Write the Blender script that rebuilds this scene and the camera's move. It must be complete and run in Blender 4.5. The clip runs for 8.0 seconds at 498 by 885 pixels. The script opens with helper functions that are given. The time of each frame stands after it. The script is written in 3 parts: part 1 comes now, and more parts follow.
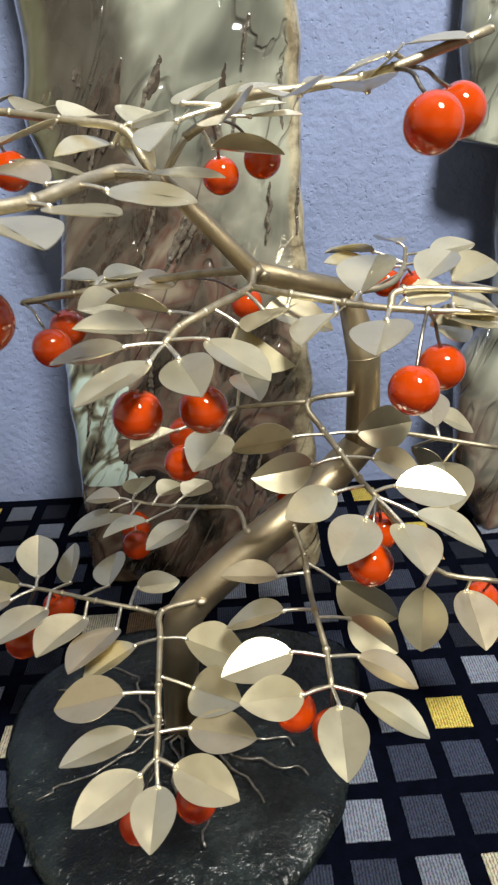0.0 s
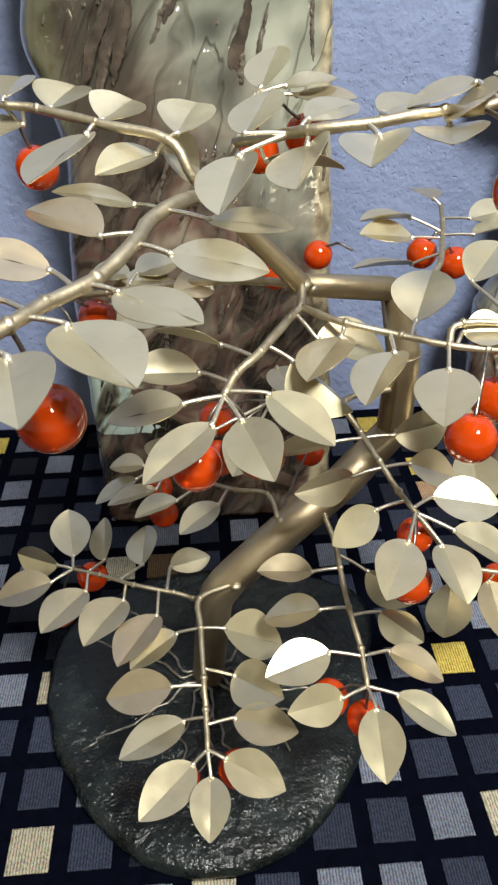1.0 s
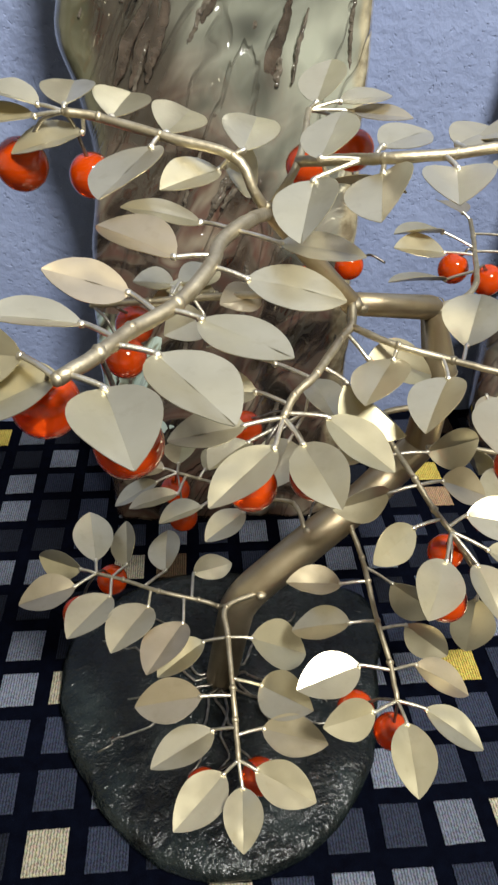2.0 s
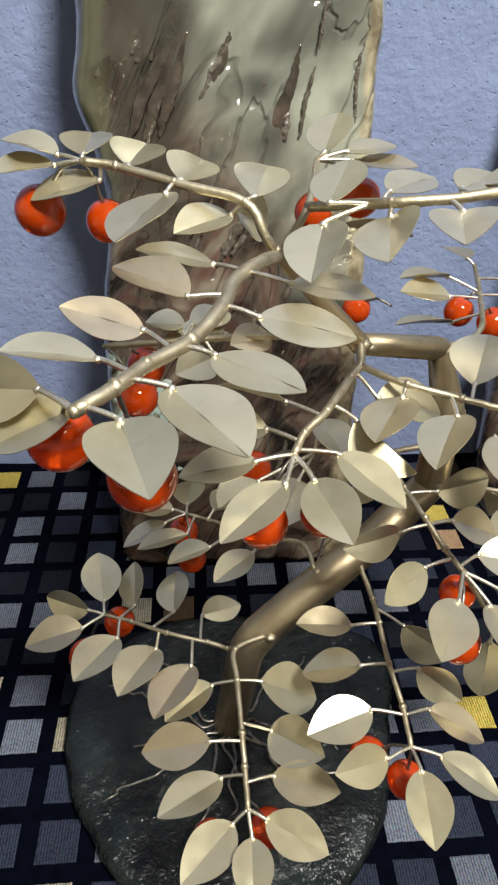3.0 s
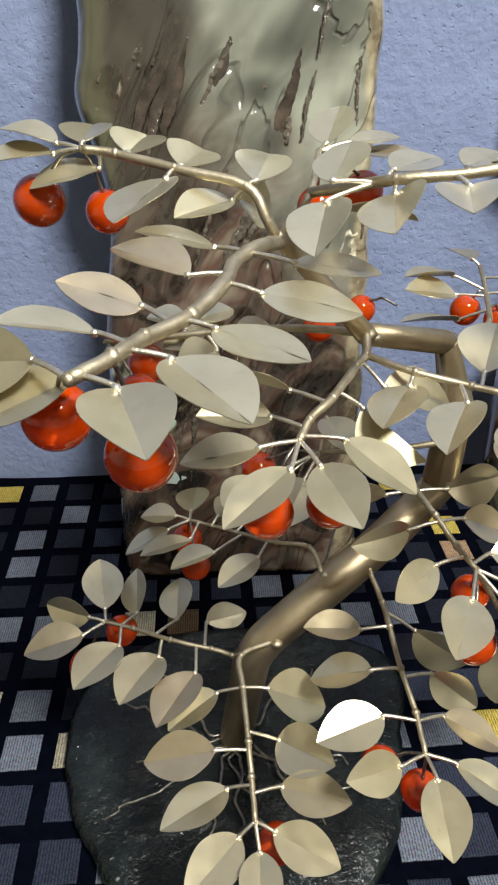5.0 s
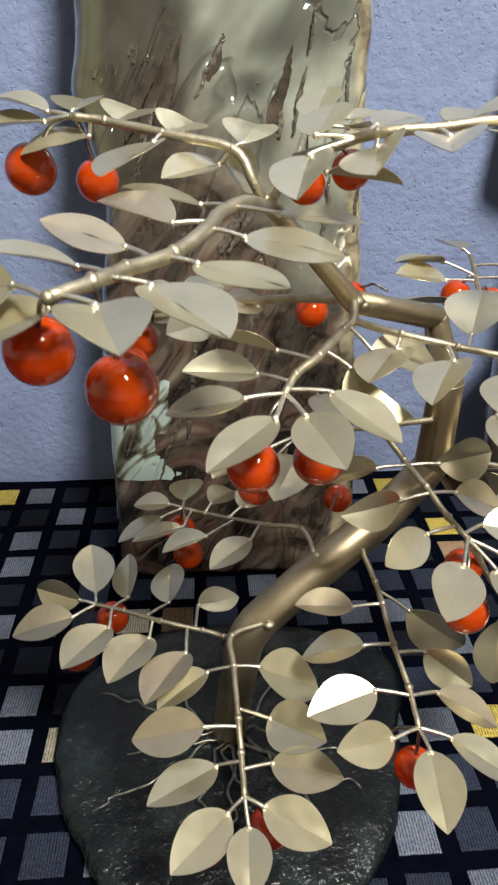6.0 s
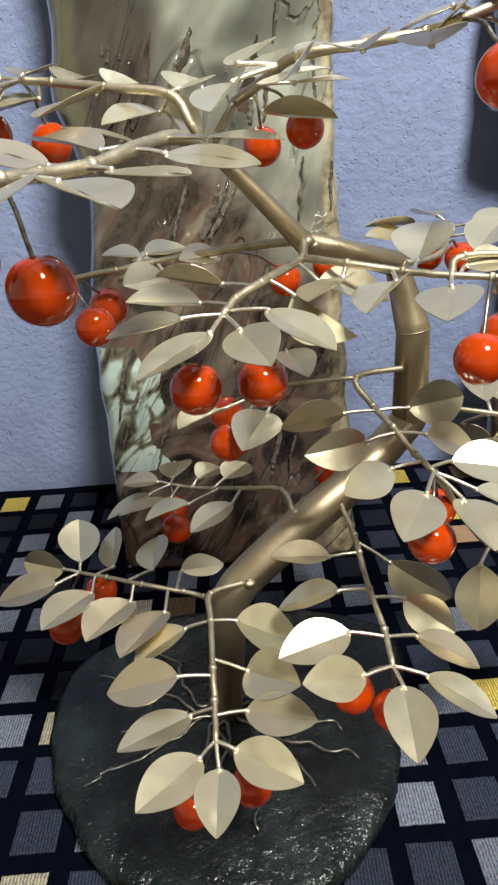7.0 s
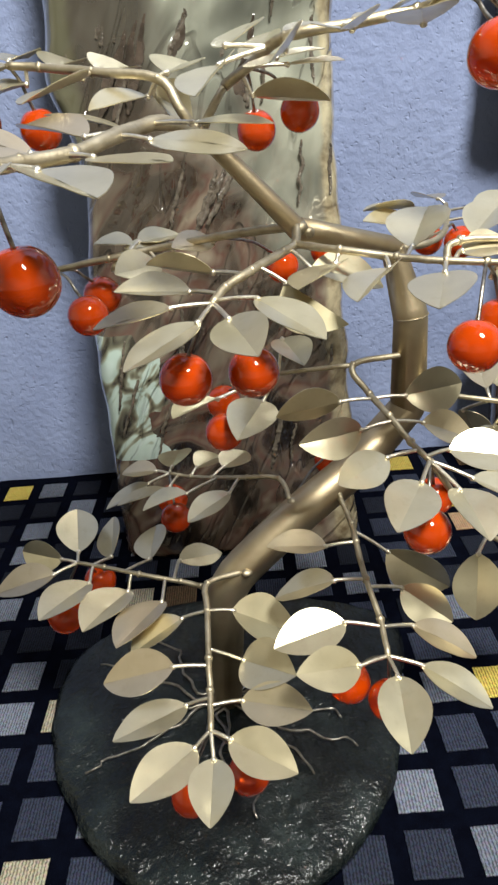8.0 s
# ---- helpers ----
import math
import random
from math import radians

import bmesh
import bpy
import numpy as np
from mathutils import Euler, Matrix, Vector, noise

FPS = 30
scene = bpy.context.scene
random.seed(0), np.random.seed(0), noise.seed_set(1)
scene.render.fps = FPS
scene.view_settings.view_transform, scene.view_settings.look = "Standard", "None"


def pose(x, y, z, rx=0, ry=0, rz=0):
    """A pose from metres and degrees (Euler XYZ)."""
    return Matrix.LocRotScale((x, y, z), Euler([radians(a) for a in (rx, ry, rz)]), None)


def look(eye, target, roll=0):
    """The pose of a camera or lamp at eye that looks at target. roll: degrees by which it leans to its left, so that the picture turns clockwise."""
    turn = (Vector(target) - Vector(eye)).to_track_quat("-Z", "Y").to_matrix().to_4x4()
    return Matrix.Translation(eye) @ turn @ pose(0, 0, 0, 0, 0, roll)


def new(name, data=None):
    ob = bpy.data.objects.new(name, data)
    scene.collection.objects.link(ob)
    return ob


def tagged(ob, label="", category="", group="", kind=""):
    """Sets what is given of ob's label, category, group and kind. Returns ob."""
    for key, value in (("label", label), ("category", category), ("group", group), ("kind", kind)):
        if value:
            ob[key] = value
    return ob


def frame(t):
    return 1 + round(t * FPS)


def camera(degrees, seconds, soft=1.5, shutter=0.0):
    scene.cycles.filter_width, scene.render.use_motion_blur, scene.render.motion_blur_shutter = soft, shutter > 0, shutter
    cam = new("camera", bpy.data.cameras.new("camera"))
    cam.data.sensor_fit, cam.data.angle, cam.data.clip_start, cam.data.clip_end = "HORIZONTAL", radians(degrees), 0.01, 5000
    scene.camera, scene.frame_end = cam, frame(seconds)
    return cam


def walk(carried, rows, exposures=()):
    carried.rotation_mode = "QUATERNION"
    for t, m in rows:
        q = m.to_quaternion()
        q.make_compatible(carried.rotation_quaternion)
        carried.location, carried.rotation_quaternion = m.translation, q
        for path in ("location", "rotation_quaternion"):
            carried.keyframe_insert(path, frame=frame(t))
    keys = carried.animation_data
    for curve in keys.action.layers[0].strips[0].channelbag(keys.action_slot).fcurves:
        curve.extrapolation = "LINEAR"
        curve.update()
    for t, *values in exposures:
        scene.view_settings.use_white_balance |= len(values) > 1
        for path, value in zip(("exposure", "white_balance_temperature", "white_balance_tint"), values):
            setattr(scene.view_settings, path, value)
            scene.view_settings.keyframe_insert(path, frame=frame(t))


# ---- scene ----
cam = camera(41.1, 8.0, soft=2.3, shutter=0.4)
METRES, EYE, TILT, LEAN, TURN = 0.30, 0.467, -26.634, 2.255, -2.69
ROWS = [
    (0.0, 0.0, 0.0, 0.0, -0.0, 0.0, -0.0),
    (0.5, -0.0628, -0.0223, 0.1417, -0.34, -5.18, 0.41),
    (1.0, -0.1312, 0.0337, 0.3074, -1.81, -11.96, -0.48),
    (1.5, -0.2042, 0.0459, 0.3567, -5.09, -14.84, -1.63),
    (2.0, -0.2621, 0.0503, 0.3585, -3.41, -13.05, -2.68),
    (3.5, -0.2728, 0.0431, 0.3261, -2.72, -7.8, -2.59),
    (4.0, -0.2789, 0.061, 0.3056, -2.39, -7.11, -2.51),
    (4.5, -0.2692, 0.0654, 0.288, -2.53, -7.07, -2.1),
    (6.0, -0.2335, 0.0538, 0.1604, -2.29, -4.27, -1.96),
    (6.5, -0.1494, 0.024, 0.0175, 0.73, -1.95, 0.42),
    (7.0, -0.0841, 0.033, -0.025, 0.82, -0.86, 0.94),
    (7.5, -0.0797, 0.0425, -0.018, 1.98, -0.61, 0.85),
    (8.0, -0.0552, 0.0448, -0.018, 1.59, -2.08, 1.35),
]
walk(cam, [(t, pose(0, 0, EYE, TILT, LEAN, TURN) @ pose(METRES * x, METRES * y, METRES * z, 90 + pitch, roll, yaw)) for t, x, y, z, yaw, pitch, roll in ROWS], [(0.0, 0.09), (1.5, -0.01), (2.2, -0.05), (4.5, -0.09), (6.5, -0.04), (7.0, 0.05), (7.5, 0.12), (8.0, 0.13)])

# ---- light ----
world = bpy.data.worlds.new("world")
scene.world = world
world.use_nodes = True
world.node_tree.nodes["Background"].inputs[0].default_value = (0.6, 0.68, 0.85, 1)
world.node_tree.nodes["Background"].inputs[1].default_value = 0.12


def area_lamp(name, eye, target, size, watts, colour):
    data = bpy.data.lights.new(name, "AREA")
    data.shape, data.size, data.energy, data.color = "DISK", size, watts, colour
    ob = new(name, data)
    ob.matrix_world = look(eye, target)
    return ob


area_lamp("ceiling_lamp_light", (0.50, -0.55, 2.05), (0, 0.4, 0.2), 0.45, 102, (0.975, 0.965, 0.905))


# ---- materials ----
def material(name, colour, rough=0.5, metal=0.0, spec=0.5):
    m = bpy.data.materials.new(name)
    m.use_nodes = True
    b = m.node_tree.nodes["Principled BSDF"]
    b.inputs["Base Color"].default_value = (*colour, 1)
    b.inputs["Roughness"].default_value = rough
    b.inputs["Metallic"].default_value = metal
    b.inputs["Specular IOR Level"].default_value = spec
    return m


def add(m, kind, **inputs):
    n = m.node_tree.nodes.new(kind)
    for k, v in inputs.items():
        n.inputs[k.replace("_", " ")].default_value = v
    return n


def join(m, a, out, b, into):
    m.node_tree.links.new(a.outputs[out], b.inputs[into])


def shader(m):
    return m.node_tree.nodes["Principled BSDF"]


def ramp(m, stops):
    n = m.node_tree.nodes.new("ShaderNodeValToRGB")
    e = n.color_ramp.elements
    while len(e) < len(stops):
        e.new(0.5)
    for k, (p, c) in zip(e, stops):
        k.position, k.color = p, (*c, 1)
    return n


def coords(m):
    return m.node_tree.nodes.new("ShaderNodeTexCoord")


def bumped(m, source, out, strength, distance):
    b = add(m, "ShaderNodeBump", Strength=strength, Distance=distance)
    join(m, source, out, b, "Height")
    join(m, b, "Normal", shader(m), "Normal")
    return b


def noisy(m, scale, detail=4.0, space="Object", rough=0.55):
    n = add(m, "ShaderNodeTexNoise", Scale=scale, Detail=detail, Roughness=rough)
    join(m, coords(m), space, n, "Vector")
    return n


def two_tone(name, dark, light, scale, rough, metal=0.0, bump=0.3, depth=0.001, fine=None):
    m = material(name, light, rough, metal)
    n = noisy(m, scale)
    r = ramp(m, [(0.3, dark), (0.7, light)])
    join(m, n, "Fac", r, "Fac")
    join(m, r, "Color", shader(m), "Base Color")
    bumped(m, noisy(m, fine or scale * 6), "Fac", bump, depth)
    return m


BRASS = two_tone("satin_brass", (0.53, 0.472, 0.312), (0.615, 0.556, 0.385), 45, 0.4, 0.84, 0.10, 0.0008, 75)
shader(BRASS).inputs["Coat Weight"].default_value = 0.75
shader(BRASS).inputs["Coat Roughness"].default_value = 0.24


def tarnish(m):
    """Each leaf a little more golden, brown or pale than its neighbours, with small stains."""
    nt = m.node_tree
    source = shader(m).inputs["Base Color"].links[0].from_socket
    info = nt.nodes.new("ShaderNodeObjectInfo")
    tint = ramp(m, [(0.0, (0.86, 0.78, 0.74)), (0.10, (0.95, 0.91, 0.86)), (0.2, (1.0, 0.99, 0.95)), (0.7, (1.0, 1.0, 1.0)), (1.0, (1.04, 1.04, 0.98))])
    join(m, info, "Random", tint, "Fac")
    one = add(m, "ShaderNodeMixRGB", Fac=1.0)
    one.blend_type = "MULTIPLY"
    nt.links.new(source, one.inputs[1])
    join(m, tint, "Color", one, 2)
    stain = ramp(m, [(0.30, (0.72, 0.66, 0.58)), (0.42, (1, 1, 1))])
    join(m, noisy(m, 150, 5), "Fac", stain, "Fac")
    two = add(m, "ShaderNodeMixRGB", Fac=0.2)
    two.blend_type = "MULTIPLY"
    join(m, one, "Color", two, 1)
    join(m, stain, "Color", two, 2)
    join(m, two, "Color", shader(m), "Base Color")
    gloss = add(m, "ShaderNodeMapRange")
    gloss.inputs["To Min"].default_value, gloss.inputs["To Max"].default_value = 0.30, 0.44
    join(m, noisy(m, 35, 2), "Fac", gloss, "Value")
    join(m, gloss, "Result", shader(m), "Roughness")


tarnish(BRASS)
WIRE = two_tone("brass_wire", (0.36, 0.305, 0.205), (0.53, 0.47, 0.345), 120, 0.54, 1.0, 0.35, 0.0008, 420)
TRUNK = two_tone("brass_tube", (0.33, 0.25, 0.15), (0.57, 0.485, 0.325), 16, 0.46, 1.0, 0.2, 0.0008, 260)
SOLDER = two_tone("solder", (0.66, 0.6, 0.46), (0.86, 0.81, 0.69), 200, 0.4, 1.0, 0.4, 0.001, 700)
ROOTS = two_tone("dull_wire", (0.12, 0.10, 0.08), (0.4, 0.37, 0.32), 200, 0.35, 1.0, 0.3, 0.0005, 600)

CHERRY = material("red_glass", (0.66, 0.064, 0.0015), 0.06)
shader(CHERRY).inputs["Transmission Weight"].default_value = 0.45
shader(CHERRY).inputs["IOR"].default_value = 1.5
shader(CHERRY).inputs["Coat Weight"].default_value = 0.15

WALL = two_tone("lavender_plaster", (0.174, 0.214, 0.352), (0.233, 0.282, 0.442), 9, 0.8, 0, 0.6, 0.004, 80)


def pitted(m):
    """Trowelled plaster: a fine grain, small pits and a few longer scratches."""
    grain, dents, marks = noisy(m, 110, 4), noisy(m, 190, 2), add(m, "ShaderNodeTexNoise", Scale=1.0, Detail=4.0)
    stretch = add(m, "ShaderNodeMapping")
    stretch.inputs["Scale"].default_value = (75, 10, 22)
    stretch.inputs["Rotation"].default_value = (0, 0.7, 0)
    join(m, coords(m), "Object", stretch, "Vector")
    join(m, stretch, "Vector", marks, "Vector")
    total = None
    for source, stops in ((grain, [(0.2, (0, 0, 0)), (0.8, (0.7, 0.7, 0.7))]), (dents, [(0.28, (0, 0, 0)), (0.38, (0.4, 0.4, 0.4))]), (marks, [(0.25, (0, 0, 0)), (0.33, (0.45, 0.45, 0.45))])):
        r = ramp(m, stops)
        join(m, source, "Fac", r, "Fac")
        if total is None:
            total = r
            continue
        s = add(m, "ShaderNodeMixRGB", Fac=1.0)
        s.blend_type = "ADD"
        join(m, total, "Color", s, 1)
        join(m, r, "Color", s, 2)
        total = s
    bumped(m, total, "Color", 0.7, 0.0026)


pitted(WALL)
# tints of the unseen walls and ceiling, picked to warm the leaf reflections
PLAIN = two_tone("pale_paint", (0.58, 0.53, 0.41), (0.66, 0.61, 0.48), 5, 0.85, 0, 0.3, 0.002, 60)
CEIL = two_tone("white_ceiling", (0.74, 0.72, 0.65), (0.82, 0.80, 0.73), 3, 0.9, 0, 0.1, 0.001)
CARPET = two_tone("navy_carpet", (0.0006, 0.0008, 0.0028), (0.0013, 0.0021, 0.006), 90, 0.95, 0, 0.6, 0.001, 900)

shader(CARPET).inputs["Specular IOR Level"].default_value = 0.03

STONE = two_tone("green_stone", (0.001, 0.0017, 0.0018), (0.0125, 0.0175, 0.0170), 38, 0.175, 0, 0.1, 0.001, 80)
bumped(STONE, noisy(STONE, 95, 4, "Object", 0.6), "Fac", 0.85, 0.0055)
shader(STONE).inputs["Specular IOR Level"].default_value = 0.38


def cast_glass():
    """Grey-green cast glass, kept opaque, reflections painted into its colour: smooth and pale above, brown below, dark
    cracked channels running down on a slant, pale mint at one foot.
    """
    m = material("cast_glass", (0.4, 0.4, 0.33), 0.06)
    nt = m.node_tree
    tc = coords(m)
    sep = add(m, "ShaderNodeSeparateXYZ")
    join(m, tc, "Object", sep, "Vector")

    def calc(op, a, b):
        n = nt.nodes.new("ShaderNodeMath")
        n.operation = op
        for k, v in enumerate((a, b)):
            if isinstance(v, (int, float)):
                n.inputs[k].default_value = v
            else:
                nt.links.new(v, n.inputs[k])
        return n.outputs[0]

    def field(scale, along, detail, rough, distort, shift=0.0):
        slant = calc("SUBTRACT", sep.outputs["X"], calc("MULTIPLY", sep.outputs["Z"], 0.40))
        c = add(m, "ShaderNodeCombineXYZ")
        nt.links.new(slant, c.inputs[0])
        nt.links.new(calc("MULTIPLY", sep.outputs["Z"], along), c.inputs[2])
        c.inputs[1].default_value = shift
        n = add(m, "ShaderNodeTexNoise", Scale=scale, Detail=detail, Roughness=rough, Distortion=distort)
        join(m, c, "Vector", n, "Vector")
        return n

    def blend(kind, fac, a, b):
        n = add(m, "ShaderNodeMixRGB")
        n.blend_type = kind
        for k, v in enumerate((fac, a, b)):
            if isinstance(v, (int, float)):
                n.inputs[k].default_value = v
            elif isinstance(v, tuple):
                n.inputs[k].default_value = (*v, 1)
            else:
                nt.links.new(v, n.inputs[k])
        return n.outputs[0]

    def stepped(value, stops):
        r = ramp(m, stops)
        nt.links.new(value, r.inputs["Fac"])
        return r.outputs["Color"]

    # light and dark reflections of room and tree, painted as soft clouds
    cloud = field(13, 0.8, 2, 0.45, 0.6)
    pale = stepped(cloud.outputs["Fac"], [(0.33, (0.05, 0.052, 0.042)), (0.45, (0.17, 0.176, 0.14)), (0.58, (0.33, 0.34, 0.27))])
    brown = stepped(field(13, 0.9, 2, 0.5, 1.6, 3.0).outputs["Fac"], [(0.36, (0.010, 0.007, 0.005)), (0.44, (0.035, 0.023, 0.016)), (0.50, (0.080, 0.060, 0.044)), (0.555, (0.085, 0.045, 0.033)), (0.68, (0.20, 0.165, 0.12))])
    wander = noisy(m, 7, 2).outputs["Fac"]
    level = calc("ADD", calc("SUBTRACT", sep.outputs["Z"], calc("MULTIPLY", sep.outputs["X"], -0.9)), calc("MULTIPLY", wander, 0.22))
    low = stepped(level, [(0.46, (1, 1, 1)), (0.60, (0, 0, 0))])
    colour = blend("MIX", low, pale, brown)
    crack = field(15, 0.30, 3, 0.55, 0.9, 7.0)
    channel = stepped(crack.outputs["Fac"], [(0.485, (0, 0, 0)), (0.50, (1, 1, 1)), (0.51, (1, 1, 1)), (0.525, (0, 0, 0))])
    colour = blend("MIX", calc("MULTIPLY", channel, 0.3), colour, (0.03, 0.024, 0.018))
    mint_x = calc("LESS_THAN", calc("ADD", sep.outputs["X"], calc("MULTIPLY", noisy(m, 30, 3).outputs["Fac"], 0.10)), -0.062)
    mint_z = calc("MULTIPLY", calc("GREATER_THAN", sep.outputs["Z"], 0.115), calc("LESS_THAN", sep.outputs["Z"], 0.245))
    mint = calc("MULTIPLY", mint_x, mint_z)
    mottle = stepped(field(26, 0.7, 2, 0.5, 1.8, 11.0).outputs["Fac"], [(0.40, (0.02, 0.018, 0.013)), (0.47, (0.16, 0.16, 0.11)), (0.51, (0.30, 0.34, 0.27)), (0.54, (0.42, 0.53, 0.47)), (0.68, (0.5, 0.6, 0.56))])
    colour = blend("MIX", calc("MULTIPLY", mint, 0.9), colour, mottle)
    rim = stepped(calc("ADD", sep.outputs["X"], calc("MULTIPLY", noisy(m, 40, 2).outputs["Fac"], 0.012)), [(0.0695, (0, 0, 0)), (0.0745, (1, 1, 1))])
    ochre = stepped(noisy(m, 60, 4).outputs["Fac"], [(0.35, (0.14, 0.10, 0.05)), (0.6, (0.44, 0.38, 0.24))])
    right = calc("LESS_THAN", sep.outputs["X"], 0.15)
    colour = blend("MIX", calc("MULTIPLY", rim, calc("MULTIPLY", right, 0.8)), colour, ochre)
    # brown-olive shade painted into the upper left, broken by slanted streaks
    side = calc("ADD", calc("ADD", sep.outputs["X"], calc("MULTIPLY", field(20, 0.6, 3, 0.5, 0.8, 13.0).outputs["Fac"], 0.10)), 0.2)
    shaded_left = calc("MULTIPLY", stepped(side, [(0.150, (1, 1, 1)), (0.190, (0, 0, 0))]), stepped(sep.outputs["Z"], [(0.30, (0, 0, 0)), (0.42, (1, 1, 1))]))
    colour = blend("MIX", calc("MULTIPLY", shaded_left, 0.88), colour, (0.036, 0.030, 0.022))
    band = calc("MULTIPLY", stepped(calc("ADD", sep.outputs["X"], calc("ADD", calc("MULTIPLY", noisy(m, 25, 2).outputs["Fac"], 0.02), 0.3)), [(0.163, (1, 1, 1)), (0.170, (0, 0, 0))]), stepped(sep.outputs["Z"], [(0.34, (0, 0, 0)), (0.42, (1, 1, 1))]))
    colour = blend("MIX", calc("MULTIPLY", band, 0.85), colour, (0.085, 0.083, 0.048))
    nt.links.new(colour, shader(m).inputs["Base Color"])
    relief = calc("ADD", calc("MULTIPLY", channel, -0.22), calc("MULTIPLY", field(24, 0.6, 2, 0.5, 0.6, 5.0).outputs["Fac"], 1.1))
    b = add(m, "ShaderNodeBump", Strength=0.7, Distance=0.012)
    nt.links.new(relief, b.inputs["Height"])
    join(m, b, "Normal", shader(m), "Normal")
    shader(m).inputs["Coat Weight"].default_value = 1.0
    shader(m).inputs["Coat IOR"].default_value = 1.7
    shader(m).inputs["Coat Roughness"].default_value = 0.02
    return m


SLAB = cast_glass()
RIDGE = two_tone("melted_glass", (0.025, 0.019, 0.013), (0.15, 0.125, 0.095), 110, 0.07, 0.0, 0.7, 0.003, 420)
shader(RIDGE).inputs["Coat Weight"].default_value = 1.0
shader(RIDGE).inputs["Coat IOR"].default_value = 1.8
shader(RIDGE).inputs["Coat Roughness"].default_value = 0.02


SMOKE = two_tone("smoky_melted_glass", (0.014, 0.010, 0.007), (0.085, 0.062, 0.046), 60, 0.05, 0.0, 0.5, 0.003, 160)
shader(SMOKE).inputs["Coat Weight"].default_value = 1.0
shader(SMOKE).inputs["Coat IOR"].default_value = 1.7
shader(SMOKE).inputs["Coat Roughness"].default_value = 0.02


def woven(name, dark, light):
    """Ribbed pile: fine ribs along the floor's depth, each square a little lighter or darker."""
    m = material(name, light, 0.9, 0.0, 0.15)
    tc = coords(m)
    wob = add(m, "ShaderNodeTexNoise", Scale=420.0, Detail=3.0)
    join(m, tc, "Object", wob, "Vector")
    wave = add(m, "ShaderNodeTexWave", Scale=135.0, Distortion=4.5, Detail=2.0)
    wave.inputs["Detail Scale"].default_value = 6.0
    join(m, tc, "Object", wave, "Vector")
    r = ramp(m, [(0.1, tuple(0.55 * c for c in dark)), (0.75, tuple(1.12 * c for c in light))])
    join(m, wave, "Fac", r, "Fac")
    info = m.node_tree.nodes.new("ShaderNodeObjectInfo")
    span = add(m, "ShaderNodeMapRange")
    span.inputs["To Min"].default_value, span.inputs["To Max"].default_value = 0.7, 1.15
    join(m, info, "Random", span, "Value")
    hsv = add(m, "ShaderNodeHueSaturation")
    join(m, span, "Result", hsv, "Value")
    join(m, r, "Color", hsv, "Color")
    grain = add(m, "ShaderNodeMixRGB", Fac=0.6)
    grain.blend_type = "MULTIPLY"
    join(m, hsv, "Color", grain, 1)
    join(m, wob, "Color", grain, 2)
    join(m, grain, "Color", shader(m), "Base Color")
    bumped(m, wob, "Fac", 0.8, 0.0015)
    return m


WEAVE = {
    "light": woven("light_grey_pile", (0.135, 0.150, 0.192), (0.195, 0.217, 0.275)),
    "mid": woven("blue_grey_pile", (0.023, 0.029, 0.051), (0.036, 0.044, 0.074)),
    "dark": woven("dark_grey_pile", (0.005, 0.0065, 0.012), (0.011, 0.014, 0.025)),
    "cream": woven("cream_pile", (0.38, 0.34, 0.24), (0.54, 0.49, 0.36)),
    "tan": woven("tan_pile", (0.09, 0.055, 0.03), (0.17, 0.11, 0.06)),
    "peach": woven("peach_pile", (0.30, 0.18, 0.10), (0.46, 0.30, 0.18)),
    "yellow": woven("yellow_pile", (0.45, 0.34, 0.06), (0.62, 0.48, 0.11)),
}


# ---- building ----
def finish(bm, name, mat, parent=None, smooth=True, label=""):
    me = bpy.data.meshes.new(name)
    bm.normal_update()
    bm.to_mesh(me)
    bm.free()
    for m in (mat if isinstance(mat, (list, tuple)) else [mat]):
        me.materials.append(m)
    if smooth:
        me.polygons.foreach_set("use_smooth", [True] * len(me.polygons))
    ob = new(name, me)
    if parent:
        ob.parent = parent
    if label:
        tagged(ob, label)
    return ob


def part(name, bm, mat, parent, label="", smooth=True):
    return finish(bm, name, mat, parent, smooth, label)


def box(bm, lo, hi):
    made = bmesh.ops.create_cube(bm, size=1)["verts"]
    for v in made:
        v.co = Vector([l + (c + 0.5) * (h - l) for c, l, h in zip(v.co, lo, hi)])
    return made


def tube(bm, points, radii, sides=8, cap=True):
    """A round bar along a line of points with a radius at each."""
    pts = [Vector(p) for p in points]
    if not isinstance(radii, (list, tuple)):
        radii = [radii] * len(pts)
    rings, up = [], None
    for i, p in enumerate(pts):
        d = (pts[min(i + 1, len(pts) - 1)] - pts[max(i - 1, 0)]).normalized()
        if up is None:
            up = d.orthogonal().normalized()
        up = (up - d * up.dot(d)).normalized()
        side = d.cross(up)
        rings.append([bm.verts.new(p + radii[i] * (math.cos(a) * up + math.sin(a) * side)) for a in [2 * math.pi * k / sides for k in range(sides)]])
    for a, b in zip(rings, rings[1:]):
        for k in range(sides):
            bm.faces.new((a[k], a[(k + 1) % sides], b[(k + 1) % sides], b[k]))
    if cap:
        bm.faces.new(list(reversed(rings[0])))
        bm.faces.new(rings[-1])


def curve(points, steps=6):
    """A smooth line through the points (Catmull-Rom)."""
    p = [Vector(q) for q in points]
    p = [2 * p[0] - p[1]] + p + [2 * p[-1] - p[-2]]
    out = []
    for a, b, c, d in zip(p, p[1:], p[2:], p[3:]):
        for k in range(steps):
            t = k / steps
            out.append(0.5 * (2 * b + (c - a) * t + (2 * a - 5 * b + 4 * c - d) * t * t + (3 * b - a - 3 * c + d) * t ** 3))
    return out + [p[-2]]


